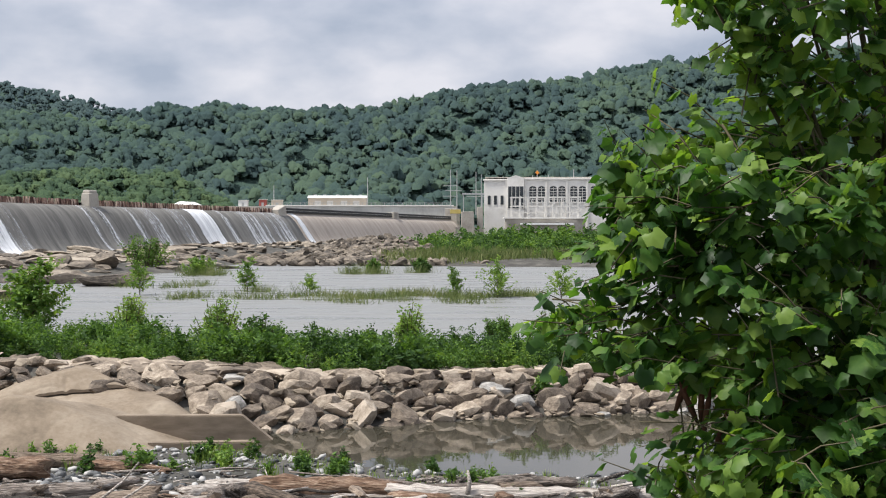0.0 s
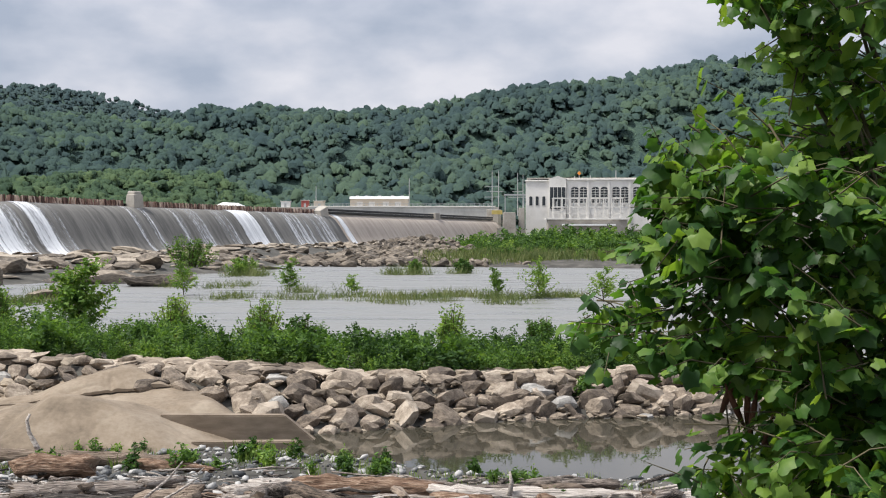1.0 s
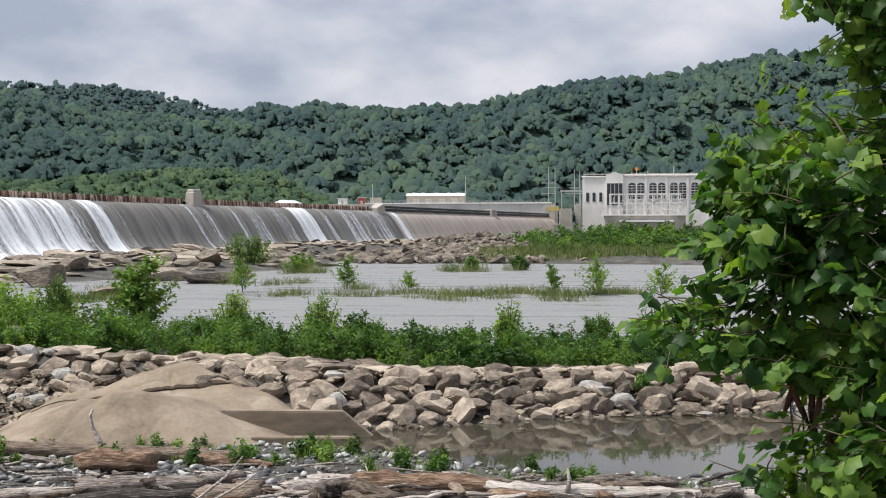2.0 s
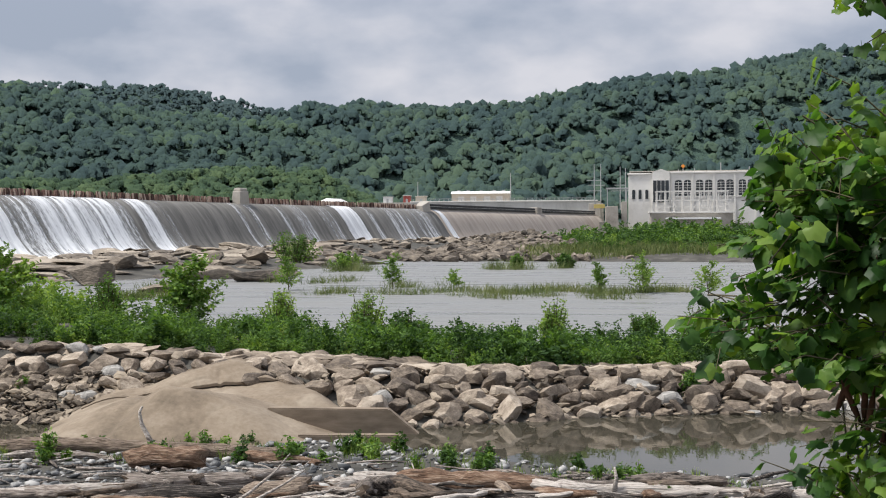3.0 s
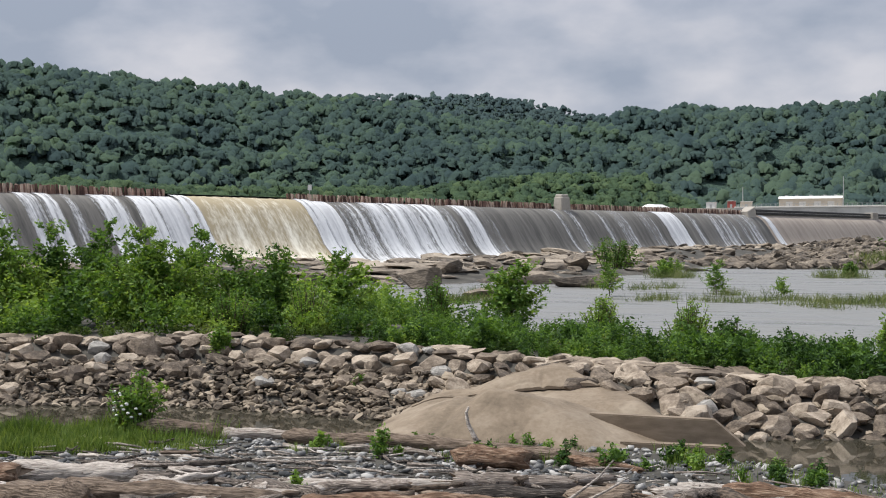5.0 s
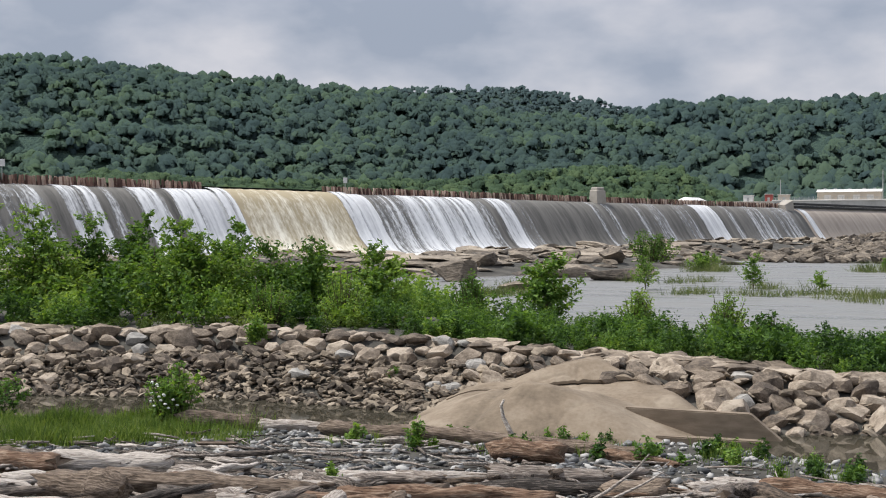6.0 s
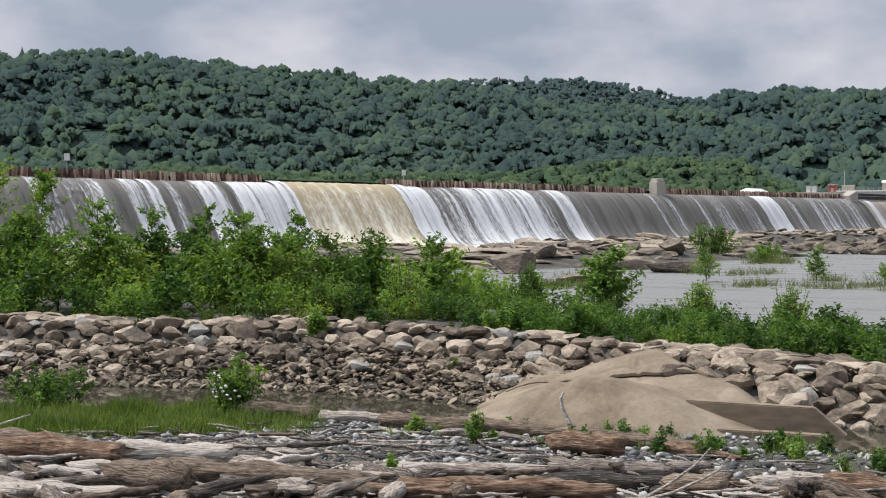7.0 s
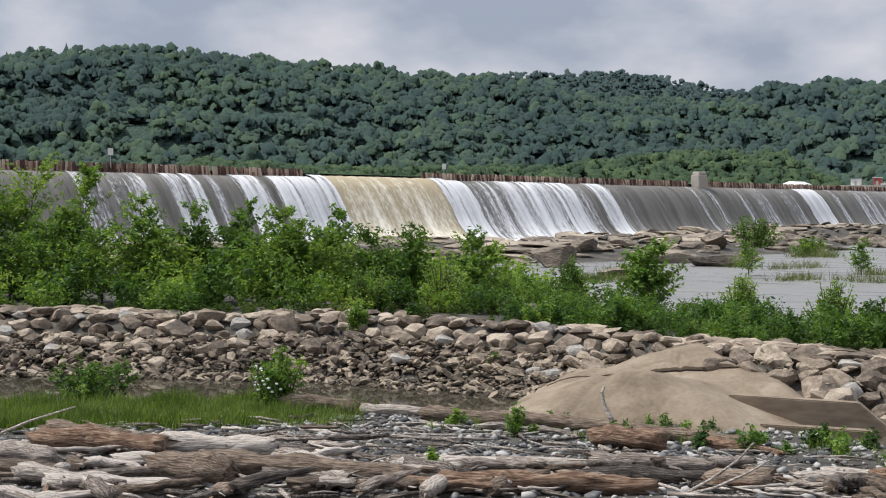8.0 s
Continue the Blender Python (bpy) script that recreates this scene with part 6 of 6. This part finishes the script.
# ---- the young broadleaf tree beside the viewer ----
def lobed_leaf(seed):
    """A leaf of five pointed lobes on a bent blade, the stalk at the origin."""
    r = np.random.default_rng(seed)
    pts = []
    for a, d in ((-152, 0.5), (-120, 0.72), (-95, 0.66), (-62, 0.92), (-38, 0.72), (-18, 0.84), (0, 1.06), (18, 0.84), (38, 0.72), (62, 0.92), (95, 0.66), (120, 0.72), (152, 0.5)):
        w = radians(a + r.normal(0, 3))
        d *= r.uniform(0.93, 1.07)
        x, y = d * math.sin(w), d * math.cos(w) + 0.35
        pts.append((x, y, -0.16 * abs(x) - 0.13 * max(0, y) ** 2 + 0.1 * r.normal(0, 0.5)))
    ring = [(x * 0.5, 0.35 + (y - 0.35) * 0.5, z * 0.35 + 0.02) for x, y, z in pts]
    V = [(0, 0.3, 0.02)] + ring + pts
    n = len(pts)
    F = [(0, i + 2, i + 1) for i in range(n - 1)] + [(0, 1, n)]
    F += [(1 + i, 2 + i, 2 + i + n, 1 + i + n) for i in range(n - 1)]
    s = len(V)
    V += [(-0.018, 0.3, 0.0), (0.018, 0.3, 0.0), (0.014, -0.45, 0.06), (-0.014, -0.45, 0.06)]
    F += [(s, s + 1, s + 2, s + 3)]
    return np.array(V), F


def near_tree():
    t = tagged(new("sycamore_tree"), "young broadleaf tree with large lobed green leaves", "tree")
    r = np.random.default_rng(81)
    base = np.array([1.62, 4.5, float(ground_z(1.62, 4.5)) - 0.1])
    t.matrix_basis = pose(*base)
    trunk = np.array([(0, 0, 0), (0.04, 0.02, 0.9), (0.0, 0.06, 1.6), (0.07, 0.04, 2.9), (0.04, 0.02, 4.8)])
    so = Soup()
    so.add(*tube(trunk, [0.055, 0.046, 0.036, 0.024, 0.008], 9, 0.15, 3), 0.4)
    put("trunk", so.mesh("trunk", True), M_STEM, t)
    # boughs: angle off the first view, elevation, distance, half width, half height, leaves
    boughs = [(-12.0, 11.5, 4.45, 0.17, 0.07, 55), (-15.4, 10.6, 4.5, 0.3, 0.22, 150), (-14.6, 8.6, 4.5, 0.16, 0.16, 70), (-18.4, 10.0, 4.6, 0.4, 0.36, 190), (-16.4, 6.6, 4.5, 0.26, 0.26, 150), (-19.5, 5.0, 4.6, 0.42, 0.36, 240),
              (-13.0, 5.0, 4.4, 0.2, 0.12, 60), (-10.9, 4.1, 4.35, 0.14, 0.1, 36), (-8.2, 2.9, 4.4, 0.14, 0.12, 60), (-10.2, 2.0, 4.4, 0.23, 0.14, 110), (-13.6, 2.4, 4.3, 0.32, 0.24, 230), (-8.2, 0.3, 4.3, 0.18, 0.16, 90),
              (-12.0, -0.8, 4.25, 0.34, 0.24, 260), (-16.5, 0.0, 4.3, 0.4, 0.33, 300), (-20.5, -1.0, 4.5, 0.43, 0.36, 240), (-6.3, -3.7, 4.45, 0.2, 0.07, 70), (-9.0, -4.5, 4.3, 0.26, 0.1, 130),
              (-12.6, -5.0, 4.25, 0.3, 0.22, 230), (-16.8, -5.2, 4.3, 0.4, 0.3, 300), (-21.0, -6.0, 4.4, 0.38, 0.36, 220), (-13.9, -8.6, 4.25, 0.26, 0.22, 200), (-17.5, -9.6, 4.25, 0.37, 0.3, 290),
              (-10.6, -11.6, 4.25, 0.13, 0.08, 44), (-14.0, -12.4, 4.2, 0.28, 0.18, 170), (-21.0, -11.0, 4.3, 0.36, 0.3, 200), (-19.5, -13.0, 4.2, 0.36, 0.16, 180), (-16.5, -13.5, 4.4, 0.3, 0.15, 120),
              (-19.6, -3.2, 4.9, 0.5, 0.4, 240), (-17.6, 3.0, 4.95, 0.42, 0.36, 200), (-16.0, -8.0, 4.9, 0.45, 0.4, 260), (-20.0, -8.5, 5.0, 0.5, 0.4, 240), (-20.5, 8.6, 5.0, 0.5, 0.45, 190), (-24.0, 2.0, 4.8, 0.45, 0.6, 170), (-23.5, 9.5, 4.9, 0.45, 0.45, 130), (-16.0, 12.6, 4.7, 0.45, 0.2, 130), (-11.4, 0.9, 4.5, 0.26, 0.16, 120), (-10.6, -2.6, 4.45, 0.22, 0.14, 100), (-9.6, 1.2, 4.5, 0.16, 0.14, 60),
              (-18.4, -6.8, 4.7, 0.45, 0.3, 240), (-15.4, -11.0, 4.6, 0.3, 0.2, 160), (-18.6, -11.6, 4.75, 0.45, 0.25, 240), (-21.5, -2.0, 4.9, 0.4, 0.5, 200)]
    # the crown goes on over the top of the view
    boughs += [(az, el, 4.6, 0.4, 0.3, 170) for az, el in ((-13.5, 17), (-17, 19), (-21, 17), (-16, 24), (-20, 25), (-18, 31))]
    kinds = [lobed_leaf(i) for i in range(8)]
    leaves, twigs = [], Soup()
    for az, el, d, hw, hh, n in boughs:
        c = np.array(az_at(az, d * math.cos(radians(el)), EYE + d * math.sin(radians(el)))) - base
        k = np.clip((c[2] - 0.35) / 4.8, 0.05, 0.95)
        root = np.array([np.interp(k, np.linspace(0, 1, 5), trunk[:, q]) for q in range(3)]) - (0, 0, 0.15)
        so = Soup()
        so.add(*tube([root, (root + c) / 2 + (0, 0, 0.1), c], [0.014, 0.009, 0.004], 6, 0.1, 1), 0.4)
        put("bough", so.mesh("bough", True), M_STEM, t)
        away = c - root
        away[2] *= 0.3
        away /= np.linalg.norm(away) + 1e-6
        for _ in range(max(4, n // 9)):
            # a twig that runs outwards, its leaves set to either side and larger towards the middle
            q = r.normal(size=3)
            q *= r.random() ** 0.45 / np.linalg.norm(q)
            mid = c + q * (hw, hw, hh)
            run = away * 0.8 + r.normal(0, 0.65, 3) * (1, 1, 0.5) + q * 0.5
            run *= r.uniform(0.1, 0.19) / np.linalg.norm(run)
            a, b = mid - run, mid + run + (0, 0, -0.03)
            twigs.add(*tube([a, mid + (0, 0, 0.012), b], [0.0035, 0.0026, 0.0014], 4, caps=False))
            for j, w in enumerate(np.linspace(0.02, 1.0, 9)):
                p = a + (b - a) * w + r.normal(0, 0.016, 3)
                heading = math.atan2(run[1], run[0]) - math.pi / 2 + (0.9 if j % 2 else -0.9) * (1.1 - w) + r.normal(0, 0.35)
                leaves.append((p, heading, r.uniform(0.026, 0.058) * (1.25 - 0.45 * w) * (1.3 if r.random() < 0.12 else 1)))
    put("twigwork", twigs.mesh("twigwork", True), M_STEM, t, kind="stuff")
    meshes = []
    for i in range(16):
        so = Soup()
        so.add(*kinds[i % 8], (i * 0.29 + 0.1) % 1 if i < 15 else 1.25)
        meshes.append(so.mesh("leaf", True))
    span = np.array([p[1] + 0.25 * abs(p[0]) for p, h, q in leaves])
    rest = Soup()
    for j, i in enumerate(np.argsort(span)):
        p, h, q = leaves[i]
        e = Euler((r.normal(-0.62, 0.42), r.normal(0, 0.42), h))
        m = Matrix.LocRotScale(Vector(p), e, Vector((q, q, q)))
        if j < 300:
            put("leaf", meshes[r.integers(16)], M_LEAF, t, m)
        else:
            M = np.array(m)
            v, f = kinds[r.integers(8)]
            rest.add(v @ M[:3, :3].T + M[:3, 3], f, r.random() if r.random() < 0.97 else 1.3)
    put("foliage", rest.mesh("foliage", True), M_LEAF, t, kind="stuff")


near_tree()


def dry_dock():
    """Dead seed stalks that stand below the tree."""
    r = np.random.default_rng(83)
    x, y = 0.98, 4.2
    z = float(ground_z(x, y)) - 0.03
    p = tagged(new("dock_plant"), "dead dock plant with rusty brown seed spikes", "weed")
    p.matrix_basis = pose(x, y, z)
    for _ in range(13):
        top = np.array([r.uniform(-0.16, 0.22), r.uniform(-0.1, 0.15), 5.6 - z - 4.2 * math.tan(radians(r.uniform(7.9, 10.6)))])
        so = Soup()
        so.add(*tube([(top[0] * 0.3, top[1] * 0.3, 0), top * (0.7, 0.7, 0.6), top], [0.006, 0.005, 0.003], 5), 0.4)
        put("stalk", so.mesh("stalk", True), M_STEM, p)
        so = Soup()
        lean = np.array([r.normal(0, 0.05), r.normal(0, 0.03), r.uniform(0.09, 0.15)])
        so.add(*tube([top - lean * 0.5, top, top + lean * 0.5, top + lean], [0.004, 0.011, 0.01, 0.002], 6, 0.5, 4), 0.3)
        put("seed_spike", so.mesh("seed_spike", True), M_RUST, p)


dry_dock()
